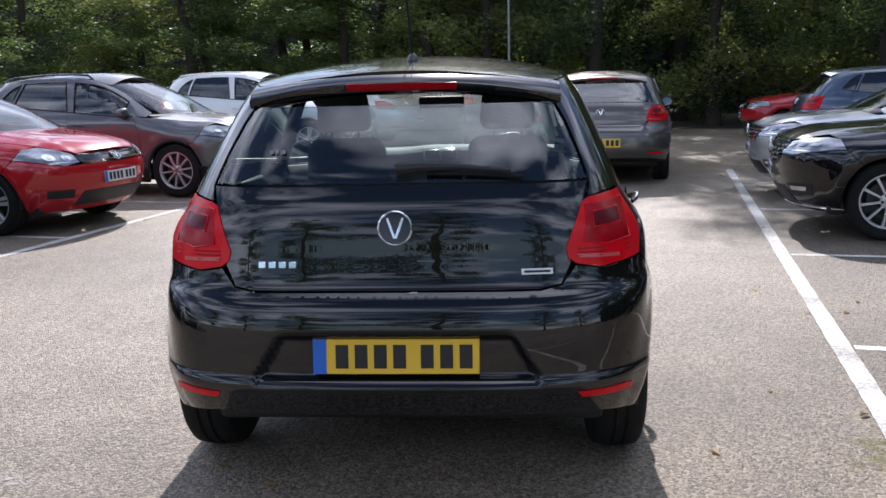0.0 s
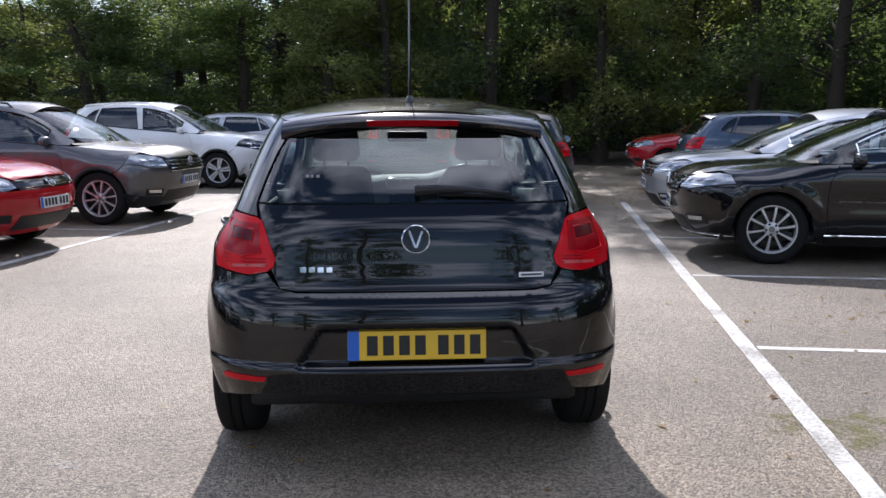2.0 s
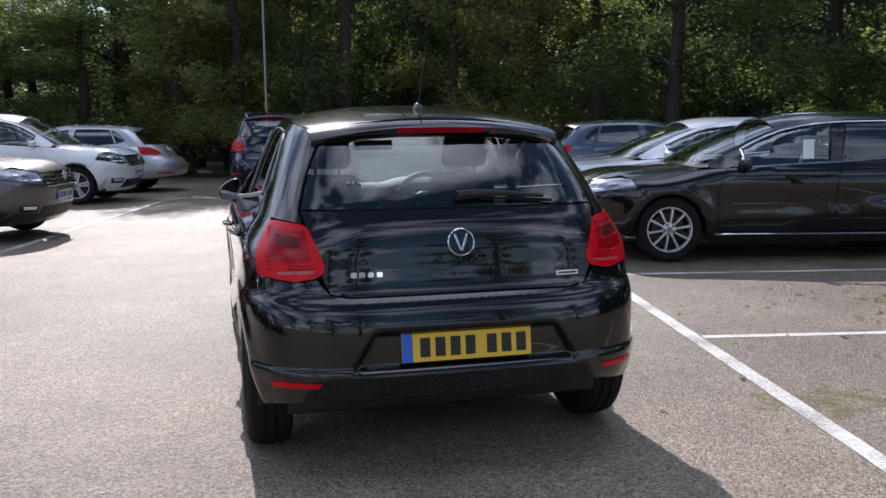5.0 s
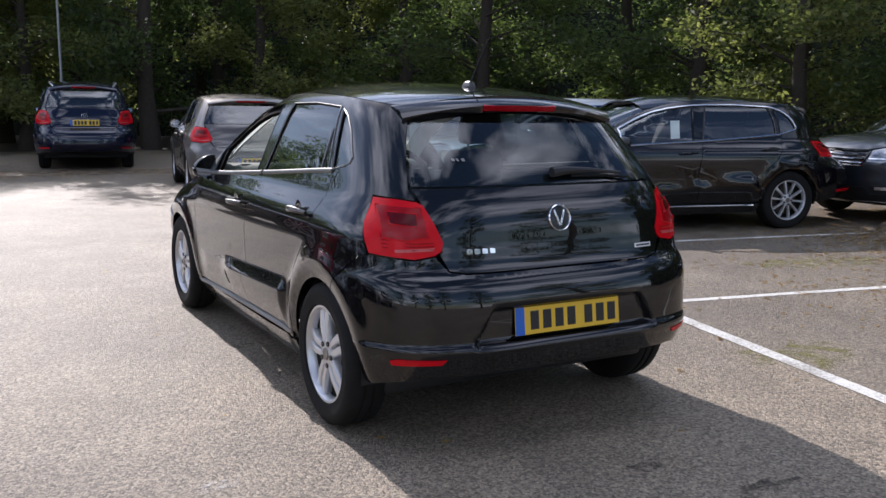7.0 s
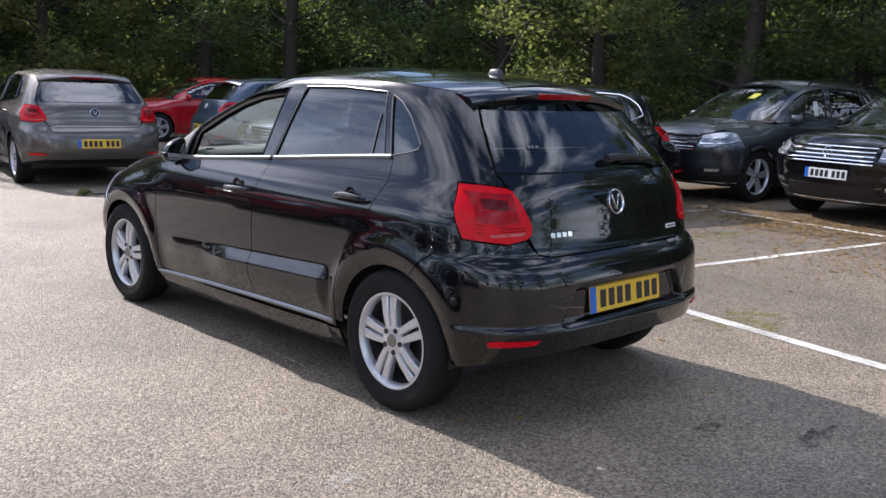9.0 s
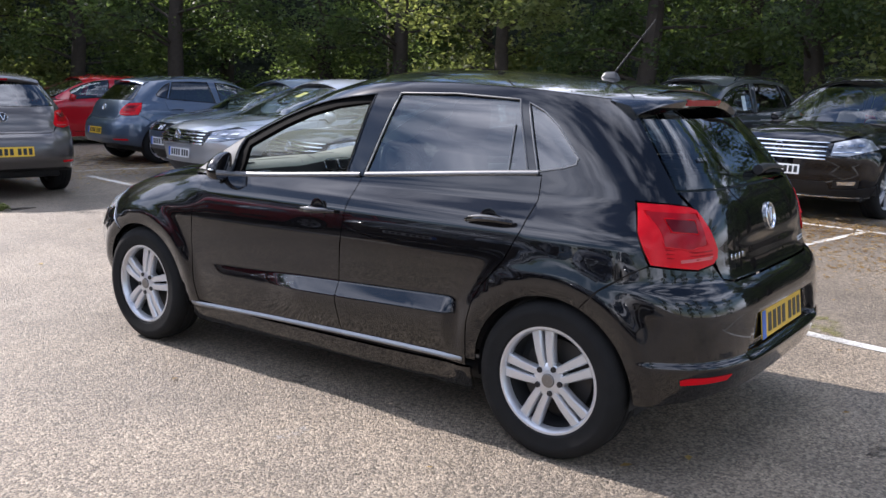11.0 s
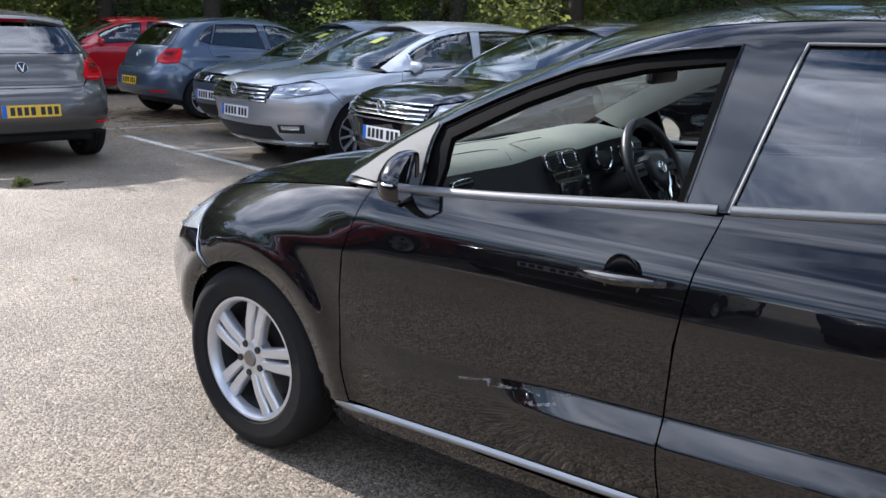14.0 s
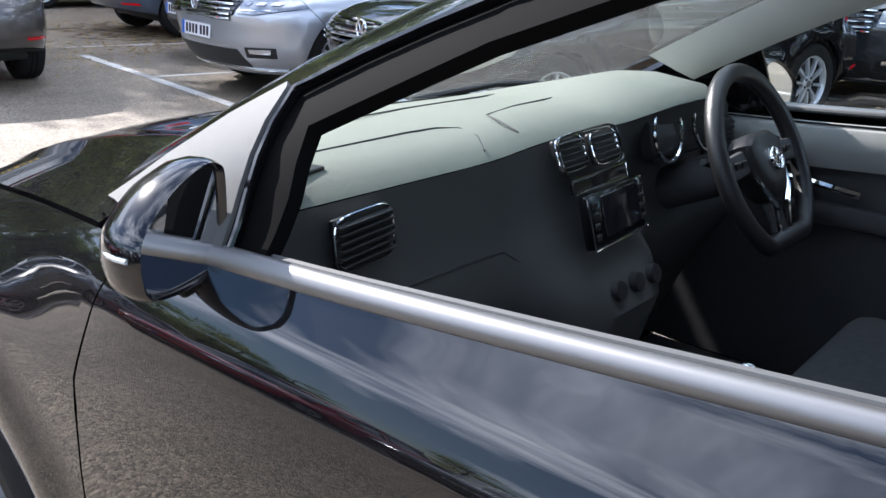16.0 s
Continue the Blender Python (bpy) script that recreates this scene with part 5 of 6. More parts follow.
    for a, b in zip(rows_, rows_[1:]):
        for i in range(5):
            bm.faces.new((a[i], a[i + 1], b[i + 1], b[i]))
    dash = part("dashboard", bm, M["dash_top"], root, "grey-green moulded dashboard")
    bm = bmesh.new()
    rows_ = []
    for x in np.linspace(-0.69, 0.69, 47):
        hood_ = 0.055 * math.exp(-((x - 0.37) / 0.17) ** 4)
        mid_ = 0.020 * math.exp(-((x - 0.02) / 0.19) ** 4)
        stack = 0.05 * math.exp(-((x - 0.02) / 0.17) ** 6)
        rows_.append([bm.verts.new(p) for p in ((x, 1.870 - 1.3 * hood_ - mid_, 0.944 + 0.9 * hood_ + mid_), (x, 1.868 - 0.4 * hood_ - mid_, 0.92 + mid_), (x, 1.862 - stack * 0.6, 0.86), (x, 1.850 - stack, 0.80), (x, 1.825 - stack * 1.6, 0.74), (x, 1.835 - stack * 2.4, 0.68), (x, 1.90 - stack * 3.2, 0.58), (x, 1.98 - stack * 3.5, 0.40))])
    for a, b in zip(rows_, rows_[1:]):
        for i in range(7):
            bm.faces.new((a[i], a[i + 1], b[i + 1], b[i]))
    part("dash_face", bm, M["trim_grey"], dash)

    # glovebox lid and the seams of the front face
    stack_ = lambda x: 0.05 * math.exp(-((x - 0.02) / 0.17) ** 6)
    for seam in ([(-0.62, 0.800), (-0.30, 0.802), (-0.20, 0.80), (-0.17, 0.78), (-0.165, 0.745)],):
        bm = bmesh.new()
        fine_ = [(a[0] + (b[0] - a[0]) * k / 6, a[1] + (b[1] - a[1]) * k / 6) for a, b in zip(seam, seam[1:]) for k in range(6)]
        tube(bm, [(x, float(np.interp(z, [0.74, 0.80, 0.86, 0.92], [1.825, 1.850, 1.862, 1.868])) - stack_(x) * float(np.interp(z, [0.74, 0.80, 0.86, 0.92], [1.6, 1.0, 0.6, 0.0])) - 0.0005, z) for x, z in fine_], 0.0022, 5)
        part("face_seam", bm, M["dash_low"], dash)

    def vent(c, w, h, tilt, yaw, n=6, name="air_vent"):
        m = Matrix.Translation(c) @ Matrix.Rotation(radians(yaw), 4, "Z") @ Matrix.Rotation(radians(tilt), 4, "X")
        bm = bmesh.new()
        rnd = lambda q: math.copysign(abs(q) ** 0.45, q)
        pts = [(w * 0.5 * rnd(math.cos(q)), 0, h * 0.5 * rnd(math.sin(q))) for q in np.linspace(0, 2 * math.pi, 37)[:-1]]
        tube(bm, [m @ Vector(p) for p in pts], 0.0019, 6, True)
        f = part(name, bm, M["chrome"], dash)
        bm = bmesh.new()
        box(bm, (w * 0.97, 0.012, h * 0.97), (0, 0.006, 0), None, 0.0055, 3)
        for v in bm.verts:
            v.co = m @ v.co
        part("vent_well", bm, M["ink"], f)
        for k in range(n):
            bm = bmesh.new()
            box(bm, (w * 0.92, 0.014, 0.0035), (0, -0.001, h * (-0.42 + 0.84 * (k + 0.5) / n)), Matrix.Rotation(radians(20), 4, "X"), 0.001, 1)
            for v in bm.verts:
                v.co = m @ v.co
            part("slat", bm, M["plastic"], f)

    vent((-0.520, 1.842, 0.898), 0.125, 0.072, -8, 8)
    vent((-0.060, 1.822, 0.945), 0.090, 0.058, -24, 3, 5)
    vent((0.038, 1.816, 0.945), 0.090, 0.058, -24, 3, 5)
    bm = bmesh.new()
    mb = Matrix.Translation((-0.002, 1.794, 0.898)) @ Matrix.Rotation(radians(3), 4, "Z") @ Matrix.Rotation(radians(-20), 4, "X")
    tube(bm, [mb @ Vector((x, 0, z)) for x, z in ((-0.098, 0.012), (0.098, 0.012), (0.095, -0.012), (-0.095, -0.012))], 0.0014, 5, True)
    part("switch_panel", bm, M["chrome"], dash)
    bm = bmesh.new()
    box(bm, (0.19, 0.010, 0.022), (0, 0.004, 0), None, 0.002, 1)
    for v in bm.verts:
        v.co = mb @ v.co
    part("switch_face", bm, M["gloss_black"], dash)
    bm = bmesh.new()
    mm = Matrix.Translation((-0.010, 1.812, 0.945)) @ Matrix.Rotation(radians(3), 4, "Z") @ Matrix.Rotation(radians(-24), 4, "X")
    rnd = lambda q: math.copysign(abs(q) ** 0.35, q)
    tube(bm, [mm @ Vector((0.104 * rnd(math.cos(q)), 0, 0.036 * rnd(math.sin(q)))) for q in np.linspace(0, 2 * math.pi, 41)[:-1]], 0.0022, 6, True)
    part("vent_surround", bm, M["gloss_black"], dash)
    vent((0.60, 1.845, 0.885), 0.12, 0.08, -8, -8)
    # defroster slot and pad seam on the upper pad
    bm = bmesh.new()
    box(bm, (0.062, 0.024, 0.006), (-0.545, 1.932, 0.9725), Matrix.Rotation(radians(12), 4, "Z"), 0.002, 1)
    part("defrost_slot", bm, M["ink"], dash)
    bm = bmesh.new()
    tube(bm, [(-0.62, 1.985, 0.9768), (-0.45, 1.995, 0.9772), (-0.27, 2.0, 0.978), (-0.21, 1.992, 0.979), (-0.182, 1.965, 0.980), (-0.188, 1.92, 0.974), (-0.215, 1.885, 0.9605)], 0.0016, 5)
    part("pad_seam", bm, M["dash_low"], dash)
    for line in ([(-0.45, 2.14, 0.974), (-0.1, 2.165, 0.974), (0.25, 2.15, 0.977)], [(-0.125, 1.885, 0.978), (-0.125, 1.93, 0.992), (-0.095, 1.975, 0.990), (0.02, 2.0, 0.990), (0.17, 2.01, 0.990)]):
        bm = bmesh.new()
        tube(bm, line, 0.0016, 5)
        part("pad_seam", bm, M["dash_low"], dash)
    # radio with screen, knobs, heater controls
    m = Matrix.Translation((0.012, 1.772, 0.840)) @ Matrix.Rotation(radians(4), 4, "Z") @ Matrix.Rotation(radians(-16), 4, "X")
    bm = bmesh.new()
    box(bm, (0.200, 0.02, 0.090), (0, 0, 0), None, 0.005, 2)
    for v in bm.verts:
        v.co = m @ v.co
    radio = part("radio", bm, M["gloss_black"], dash)
    bm = bmesh.new()
    box(bm, (0.135, 0.004, 0.070), (0.008, -0.011, 0.004), None, 0.001, 1)
    for v in bm.verts:
        v.co = m @ v.co
    part("radio_screen", bm, M["screen"], radio)
    bm = bmesh.new()
    tube(bm, [m @ Vector((x, -0.011, z)) for x, z in ((-0.101, 0.046), (0.101, 0.046), (0.101, -0.046), (-0.101, -0.046))], 0.0013, 5, True)
    part("radio_frame", bm, M["chrome"], radio)
    for sx_ in (-1, 1):
        for k in range(4):
            bm = bmesh.new()
            box(bm, (0.015, 0.006, 0.012), m @ Vector((sx_ * 0.084 + (0.006 if sx_ > 0 else 0), -0.011, 0.028 - 0.018 * k)), None, 0.002, 1)
            part("radio_button", bm, M["plastic"], radio)
    for k in range(3):
        bm = bmesh.new()
        lathe(bm, [(0.001, -0.022), (0.017, -0.022), (0.020, -0.004), (0.023, 0.0), (0.001, 0.0)], 20, "Y")
        for v in bm.verts:
            v.co = Matrix.Translation((-0.02 + 0.062 * k, 1.742, 0.712)) @ Matrix.Rotation(radians(-20), 4, "X") @ v.co
        part("heater_knob", bm, M["plastic"], dash)
    # instrument cluster
    bm = bmesh.new()
    box(bm, (0.30, 0.02, 0.11), (0.37, 1.835, 0.935), Matrix.Rotation(radians(-14), 4, "X"), 0.02, 3)
    cl = part("instrument_panel", bm, M["ink"], dash)
    for x in (0.285, 0.455):
        bm = bmesh.new()
        c = Vector((x, 1.818, 0.937))
        tube(bm, [c + Vector((0.056 * math.cos(a), 0.056 * 0.24 * math.sin(a), 0.056 * math.sin(a))) for a in np.linspace(0, 2 * math.pi, 25)[:-1]], 0.004, 6, True)
        part("dial_ring", bm, M["chrome"], cl)
    # steering wheel
    m = Matrix.Translation((0.395, 1.668, 0.890)) @ Matrix.Rotation(radians(-27), 4, "X")
    bm = bmesh.new()
    tube(bm, [m @ Vector((0.180 * math.cos(a), 0, 0.180 * math.sin(a) if math.sin(a) > -0.86 else -0.155)) for a in np.linspace(0, 2 * math.pi, 49)[:-1]], 0.0180, 14, True)
    st_ = part("steering_wheel", bm, M["gloss_leather"], dash, "black leather steering wheel")
    bm = bmesh.new()
    outline = [(-0.078, 0.040), (-0.040, 0.058), (0.040, 0.058), (0.078, 0.040), (0.074, -0.012), (0.046, -0.062), (0.020, -0.078), (-0.020, -0.078), (-0.046, -0.062), (-0.074, -0.012)]
    rows_ = [[bm.verts.new(m @ Vector((k * x, y, k * z))) for x, z in outline] for k, y in ((0.55, -0.024), (0.86, -0.019), (0.97, -0.010), (1.0, 0.004), (0.96, 0.030))]
    for a, b in zip(rows_, rows_[1:]):
        for i in range(len(outline)):
            j = (i + 1) % len(outline)
            bm.faces.new((a[i], a[j], b[j], b[i]))
    bm.faces.new(rows_[0])
    bm.faces.new(rows_[-1])
    hb = part("wheel_boss", bm, M["gloss_leather"], st_)
    for e in (-1, 1):
        bm = bmesh.new()
        box(bm, (0.115, 0.020, 0.046), (e * 0.122, 0.006, 0.006), Matrix.Rotation(radians(e * 4), 4, "Y"), 0.007, 2, (1.0, 1.0))
        for v in bm.verts:
            v.co = m @ v.co
        sp_ = part("wheel_spoke", bm, M["dash_low"], st_)
        for k in range(2):
            bm = bmesh.new()
            box(bm, (0.022, 0.006, 0.014), m @ Vector((e * (0.098 + 0.028 * k), -0.006, 0.008)), None, 0.002, 1)
            part("spoke_button", bm, M["plastic"], sp_)
        bm = bmesh.new()
        tube(bm, [m @ Vector(p) for p in ((e * 0.074, -0.008, -0.020), (e * 0.052, -0.013, -0.060), (e * 0.026, -0.012, -0.086), (e * 0.022, -0.002, -0.145))], [0.004, 0.006, 0.007, 0.005], 8)
        part("spoke_trim", bm, M["chrome"], st_)
    bm = bmesh.new()
    box(bm, (0.050, 0.018, 0.080), (0, 0.008, -0.118), None, 0.006, 2)
    for v in bm.verts:
        v.co = m @ v.co
    part("wheel_spoke", bm, M["dash_low"], st_)
    badge(hb, m @ Vector((0, -0.024, 0.0)), m.to_3x3() @ Vector((0, -1, 0)), 0.024)
    bm = bmesh.new()
    tube(bm, [m @ Vector((0, 0.03, 0)), (0.37, 1.86, 0.80)], 0.045, 12)
    part("steering_column", bm, M["dash_low"], dash)
    for e in (-1, 1):
        bm = bmesh.new()
        tube(bm, [m @ Vector((e * 0.05, 0.05, 0.01)), m @ Vector((e * 0.15, 0.045, 0.035))], [0.010, 0.007], 7)
        part("column_stalk", bm, M["plastic"], st_)
    # console and gear lever
    bm = bmesh.new()
    box(bm, (0.20, 0.95, 0.20), (0.02, 1.35, 0.45), None, 0.03, 3, (0.85, 1.0))
    con = part("centre_console", bm, M["dash_low"], root)
    bm = bmesh.new()
    tube(bm, [(-0.01, 1.52, 0.53), (-0.01, 1.50, 0.62)], [0.022, 0.010], 9)
    gl = part("gear_lever", bm, M["dash_low"], con)
    bm = bmesh.new()
    bmesh.ops.create_uvsphere(bm, u_segments=14, v_segments=10, radius=0.023)
    for v in bm.verts:
        v.co += Vector((-0.01, 1.497, 0.635))
    part("gear_knob", bm, M["chrome"], gl)
    # lining of the far door with its handle, and pillar trims
    for s in (-1, 1):
        bm = bmesh.new()
        box(bm, (0.03, 0.62, 0.05), (s * 0.700, 1.45, 0.735), None, 0.014, 2)
        arm = part("arm_rest", bm, M["dash_low"], root)
        bm = bmesh.new()
        tube(bm, [(s * 0.712, 1.72, 0.800), (s * 0.690, 1.66, 0.802), (s * 0.690, 1.60, 0.795), (s * 0.712, 1.56, 0.785)], 0.009, 7)
        part("inner_handle", bm, M["chrome"], arm)
        bm = bmesh.new()
        a = [(s * 0.712, y, float(BELT(y)) - 0.075 + 0.02 * math.sin((y - 1.0) * 3)) for y in np.linspace(1.12, 1.95, 10)]
        tube(bm, a, 0.004, 6)
        part("door_inlay", bm, M["chrome"], arm)
        bm = bmesh.new()
        rows_ = []
        for y in np.linspace(1.00, 2.02, 14):
            z = float(BELT(y))
            rows_.append([bm.verts.new((s * x, y, z + dz)) for x, dz in ((0.708, -0.11), (0.690, -0.075), (0.688, -0.045), (0.698, -0.022), (0.722, -0.012))])
        for a, b in zip(rows_, rows_[1:]):
            for i in range(4):
                bm.faces.new((a[i], a[i + 1], b[i + 1], b[i]))
        part("door_pad", bm, M["door_pad"], arm)
        bm = bmesh.new()
        rows_ = []
        for y in np.linspace(1.98, 1.34, 14):
            z = float(RAIL(y))
            x = float(edge_x(np.array(y), np.array(z - 0.03), screen_line, LC, NC))
            rows_.append([bm.verts.new((s * (x - 0.018), y - 0.035, z - 0.065)), bm.verts.new((s * (x - 0.060), y - 0.01, z - 0.045)), bm.verts.new((s * (x - 0.085), y + 0.05, z - 0.015))])
        for a, b in zip(rows_, rows_[1:]):
            for i in range(2):
                bm.faces.new((a[i], a[i + 1], b[i + 1], b[i]))
        part("pillar_trim", bm, M["lining"], root)
        # rear inner side
        bm = bmesh.new()
        box(bm, (0.02, 0.45, 0.62), (s * 0.60, -0.05, 0.70), None, 0.008, 1)
        part("boot_lining", bm, M["dash_low"], root)
    bm = bmesh.new()
    box(bm, (1.16, 0.36, 0.02), (0, -0.20, 0.985), None, 0.008, 2)
    part("parcel_shelf", bm, M["cloth"], root)
    # inside mirror
    bm = bmesh.new()
    box(bm, (0.24, 0.035, 0.062), (0.02, 1.50, 1.245), Matrix.Rotation(radians(8), 4, "Z"), 0.014, 3)
    im = part("inside_mirror", bm, M["plastic"], root)
    bm = bmesh.new()
    tube(bm, [(0.02, 1.52, 1.27), (0.02, 1.60, 1.315)], 0.012, 7)
    part("mirror_stalk", bm, M["plastic"], im)
    for x in (-0.33, 0.37):
        bm = bmesh.new()
        box(bm, (0.34, 0.13, 0.016), (x * 0.86, 1.30, 1.312), Matrix.Rotation(radians(-14), 4, "X"), 0.006, 2)
        part("sun_visor", bm, M["lining"], root)
    # open window channel
    inner = [(1.757, 0.942), (1.752, 1.01), (1.766, 1.082), (1.654, 1.140), (1.566, 1.186), (1.42, 1.243), (1.25, 1.284), (1.062, 1.306), (1.100, 0.994)]
    sh.panel("window_channel", "C", S(*WIN_F), M["channel"], root, -1, holes=[S(*inner)], grid=0.05, step=0.025, off=-0.010, thick=0.02, gap=0.0)
    # scraped paint along the front door's ledge
    rg = random.Random(4)
    for y0, z0, ln, h in ((1.44, 0.494, 0.16, 0.010), (1.36, 0.478, 0.10, 0.008), (1.56, 0.486, 0.10, 0.005), (1.30, 0.512, 0.05, 0.005)):
        ring = [(y0 + ln * (k / 7 - 0.5), z0 - 0.02 * (k / 7 - 0.5) + h * rg.uniform(0.2, 1)) for k in range(8)] + [(y0 + ln * (0.5 - k / 7), z0 + 0.02 * (k / 7 - 0.5) - h * rg.uniform(0.1, 1)) for k in range(8)]
        sh.panel("paint_scrape", "R", S(*ring), M["scrape"], root, -1, grid=0.02, step=0.02, off=0.0014, thick=0.001, gap=0.0, label="grey scraped paint")
    # triangular cover ahead of the front windows
    for s in (-1, 1):
        sh.panel("mirror_sail", "C", S((2.085, 0.940), (2.02, 1.000), (1.93, 1.060), (1.840, 1.108), (1.826, 1.102), (1.803, 0.938)), M["sail"], root, s, grid=0.05, step=0.03, off=0.006, thick=0.006)


M["channel"] = plain("window_channel", (0.003, 0.003, 0.003), 0.8, grain=0.1, shine=0.05)
# light grey door pad, its tone lifted for sun on the door top
M["door_pad"] = plain("door_pad_grey", (0.26, 0.265, 0.255), 0.6, amount=0.06, grain=0.3)
M["gloss_leather"] = plain("wheel_leather", (0.012, 0.012, 0.013), 0.35, amount=0.15, grain=0.2)
hero_bits()

# ---- ground and markings ----
bm = bmesh.new()
bmesh.ops.create_grid(bm, x_segments=60, y_segments=60, size=400)
ground = tagged(part("ground", bm, M["asphalt"], smooth=False), "worn sunlit grey asphalt of a car park", "ground", kind="structure")


def stripe(p, q, width, name="bay_line"):
    p, q = Vector((*p, 0)), Vector((*q, 0))
    d = (q - p).normalized()
    n = Vector((-d.y, d.x, 0)) * width / 2
    bm = bmesh.new()
    k = max(2, int((q - p).length / 0.12))
    rng = random.Random(int(p.x * 100 + q.y * 37))
    rows_ = []
    for i in range(k + 1):
        c = p.lerp(q, i / k)
        rows_.append([bm.verts.new(c + n * (1 + rng.uniform(-0.06, 0.06)) + Vector((0, 0, 0.004))), bm.verts.new(c - n * (1 + rng.uniform(-0.06, 0.06)) + Vector((0, 0, 0.004)))])
    for a, b in zip(rows_, rows_[1:]):
        bm.faces.new((a[0], a[1], b[1], b[0]))
    return tagged(part(name, bm, M["line"], smooth=False), "worn white painted parking line on the asphalt", "road marking", "parking lines", "structure")


U, V_ = Vector((0.180, 0.984)), Vector((0.982, -0.187))
R0 = Vector((2.018, 1.17))
bm = bmesh.new()
rg_ = random.Random(8)
near = [R0 + U * k + V_ * 0.03 for k in np.linspace(-5.2, 9.1, 12)]
far = [R0 + U * k + V_ * (10.5 + rg_.uniform(-0.3, 0.3)) for k in np.linspace(9.1, -5.2, 12)]
bm.faces.new([bm.verts.new((p.x, p.y, 0.002)) for p in near + far])
tagged(part("parking_bays", bm, M["bay_asphalt"], smooth=False), "darker older asphalt of the parking bays", "ground", kind="structure")
stripe(R0 - U * 5.2, R0 + U * 9.1, 0.098)
for k in range(-2, 5):
    a = R0 + U * 2.457 * k
    stripe(a + V_ * 0.06, a + V_ * 4.42, 0.072)
stripe(R0 + V_ * 4.47 - U * 5.0, R0 + V_ * 4.47 + U * 2.4, 0.085)
UL, VL = Vector((0.198, 0.980)), Vector((-0.980, 0.198))
L0 = Vector((-3.19, 7.10))
stripe(L0 - UL * 9.5, L0 + UL * 6.9, 0.10)
for k in range(-3, 4):
    a = L0 + UL * 2.457 * k
    stripe(a + VL * 0.06, a + VL * 4.6, 0.075)

# ---- parked cars ----
GOLF = make_warp(0.78, 2.62, 0.85, 0.90, 1.01, 1.455, 1.05, 0.0, 0.05)
SUV = make_warp(0.90, 2.68, 0.90, 0.92, 1.13, 1.65, 1.15, 0.08, 0.11)
TROC = make_warp(0.80, 2.60, 0.84, 0.91, 1.08, 1.57, 1.12, 0.0, 0.10)
ESTATE = make_warp(1.10, 2.79, 0.88, 0.916, 0.99, 1.48, 1.08, 0.16, 0.10)
SALOON = make_warp(1.10, 2.79, 0.88, 0.916, 0.99, 1.45, 1.08, 0.0, 0.10)
MPV = make_warp(1.00, 2.92, 0.94, 0.955, 1.15, 1.72, 1.10, 0.14)


def other(name, paint_name, warp, wb, k, label, place, yaw, from_front=None, **more):
    spec = dict(paint=M[paint_name], warp=warp, wheel=0.302 * k, rim=0.205 * k, tyre_width=0.215, track=0.80 if k > 1.1 else 0.77, axles=(0.0, wb), spokes=5, twin=True, group="parked cars")
    spec.update(more)
    m = Matrix.Translation((place[0], place[1], 0)) @ Matrix.Rotation(radians(yaw), 4, "Z")
    if from_front is not None:
        m = m @ Matrix.Translation((0, -from_front, 0))
    return car(name, spec, label, m)[0]


estate = other("estate_car", "dark_paint", ESTATE, 2.79, 1.08, "shiny black estate car with chrome window line", (3.64, 4.92), 76, 2.79, side_card=-1, spokes=10, twin=False, chrome_line=True, lip=True, big_grille=True)
other("saloon_car", "silver_paint", SALOON, 2.79, 1.08, "silver saloon car with chrome grille", (4.06, 7.28), 79, 2.79, card=True, spokes=10, twin=False, chrome_line=True, lip=True, big_grille=True)
other("small_hatchback", "blue_grey_paint", GOLF, 2.62, 1.05, "dark blue hatchback in tree shade", (5.18, 9.24), 79, 2.62, card=True)
other("older_hatchback", "blue_grey_paint", GOLF, 2.62, 1.05, "blue-grey hatchback parked tail out", (5.77, 11.91), -101, spokes=5)
other("red_hatchback", "red_paint", GOLF, 2.62, 1.05, "red hatchback under the trees", (6.35, 16.7), 79, 2.62)
other("compact_car", "warm_grey_paint", GOLF, 2.62, 1.05, "warm grey metallic hatchback parked tail out", (1.70, 9.08), -9, spokes=5)
carrier = other("people_carrier", "navy_paint", MPV, 2.92, 1.10, "dark blue people carrier with roof rails", (0.44, 15.8), -8, plate_z=0.80, rails="bright")
other("dark_suv", "slate_paint", SUV, 2.68, 1.15, "dark grey sport utility car with roof rails", (8.22, 3.69), 79, 2.68, side_card=-1, card=True, rails="black", cladding=True, lip=True, big_grille=True)
other("black_suv", "dark_paint", SUV, 2.68, 1.15, "black sport utility car with chrome grille", (7.77, 1.27), 79, 2.68, rails="black", cladding=True, lip=True, big_grille=True)
other("red_car", "red_paint", GOLF, 2.62, 1.05, "bright red hatchback nosing out of its bay", (-4.33, 5.67), -101, 2.62)
other("grey_suv", "grey_paint", TROC, 2.60, 1.12, "dark grey compact sport utility car with plastic cladding", (-3.56, 8.55), -101, 2.60, rails="black", cladding=True, spokes=10, twin=False, dark_rim=True, big_grille=True)
white_suv = other("white_suv", "white_paint", SUV, 2.68, 1.15, "white sport utility car with dark rear windows", (-3.13, 14.35), -101, 2.68, rails="bright", spokes=5, big_grille=True, dark_lamp=True, arch_trim=True)
other("fastback_car", "silver_paint", SALOON, 2.79, 1.08, "pale silver fastback car parked tail out", (-2.55, 17.1), 79)

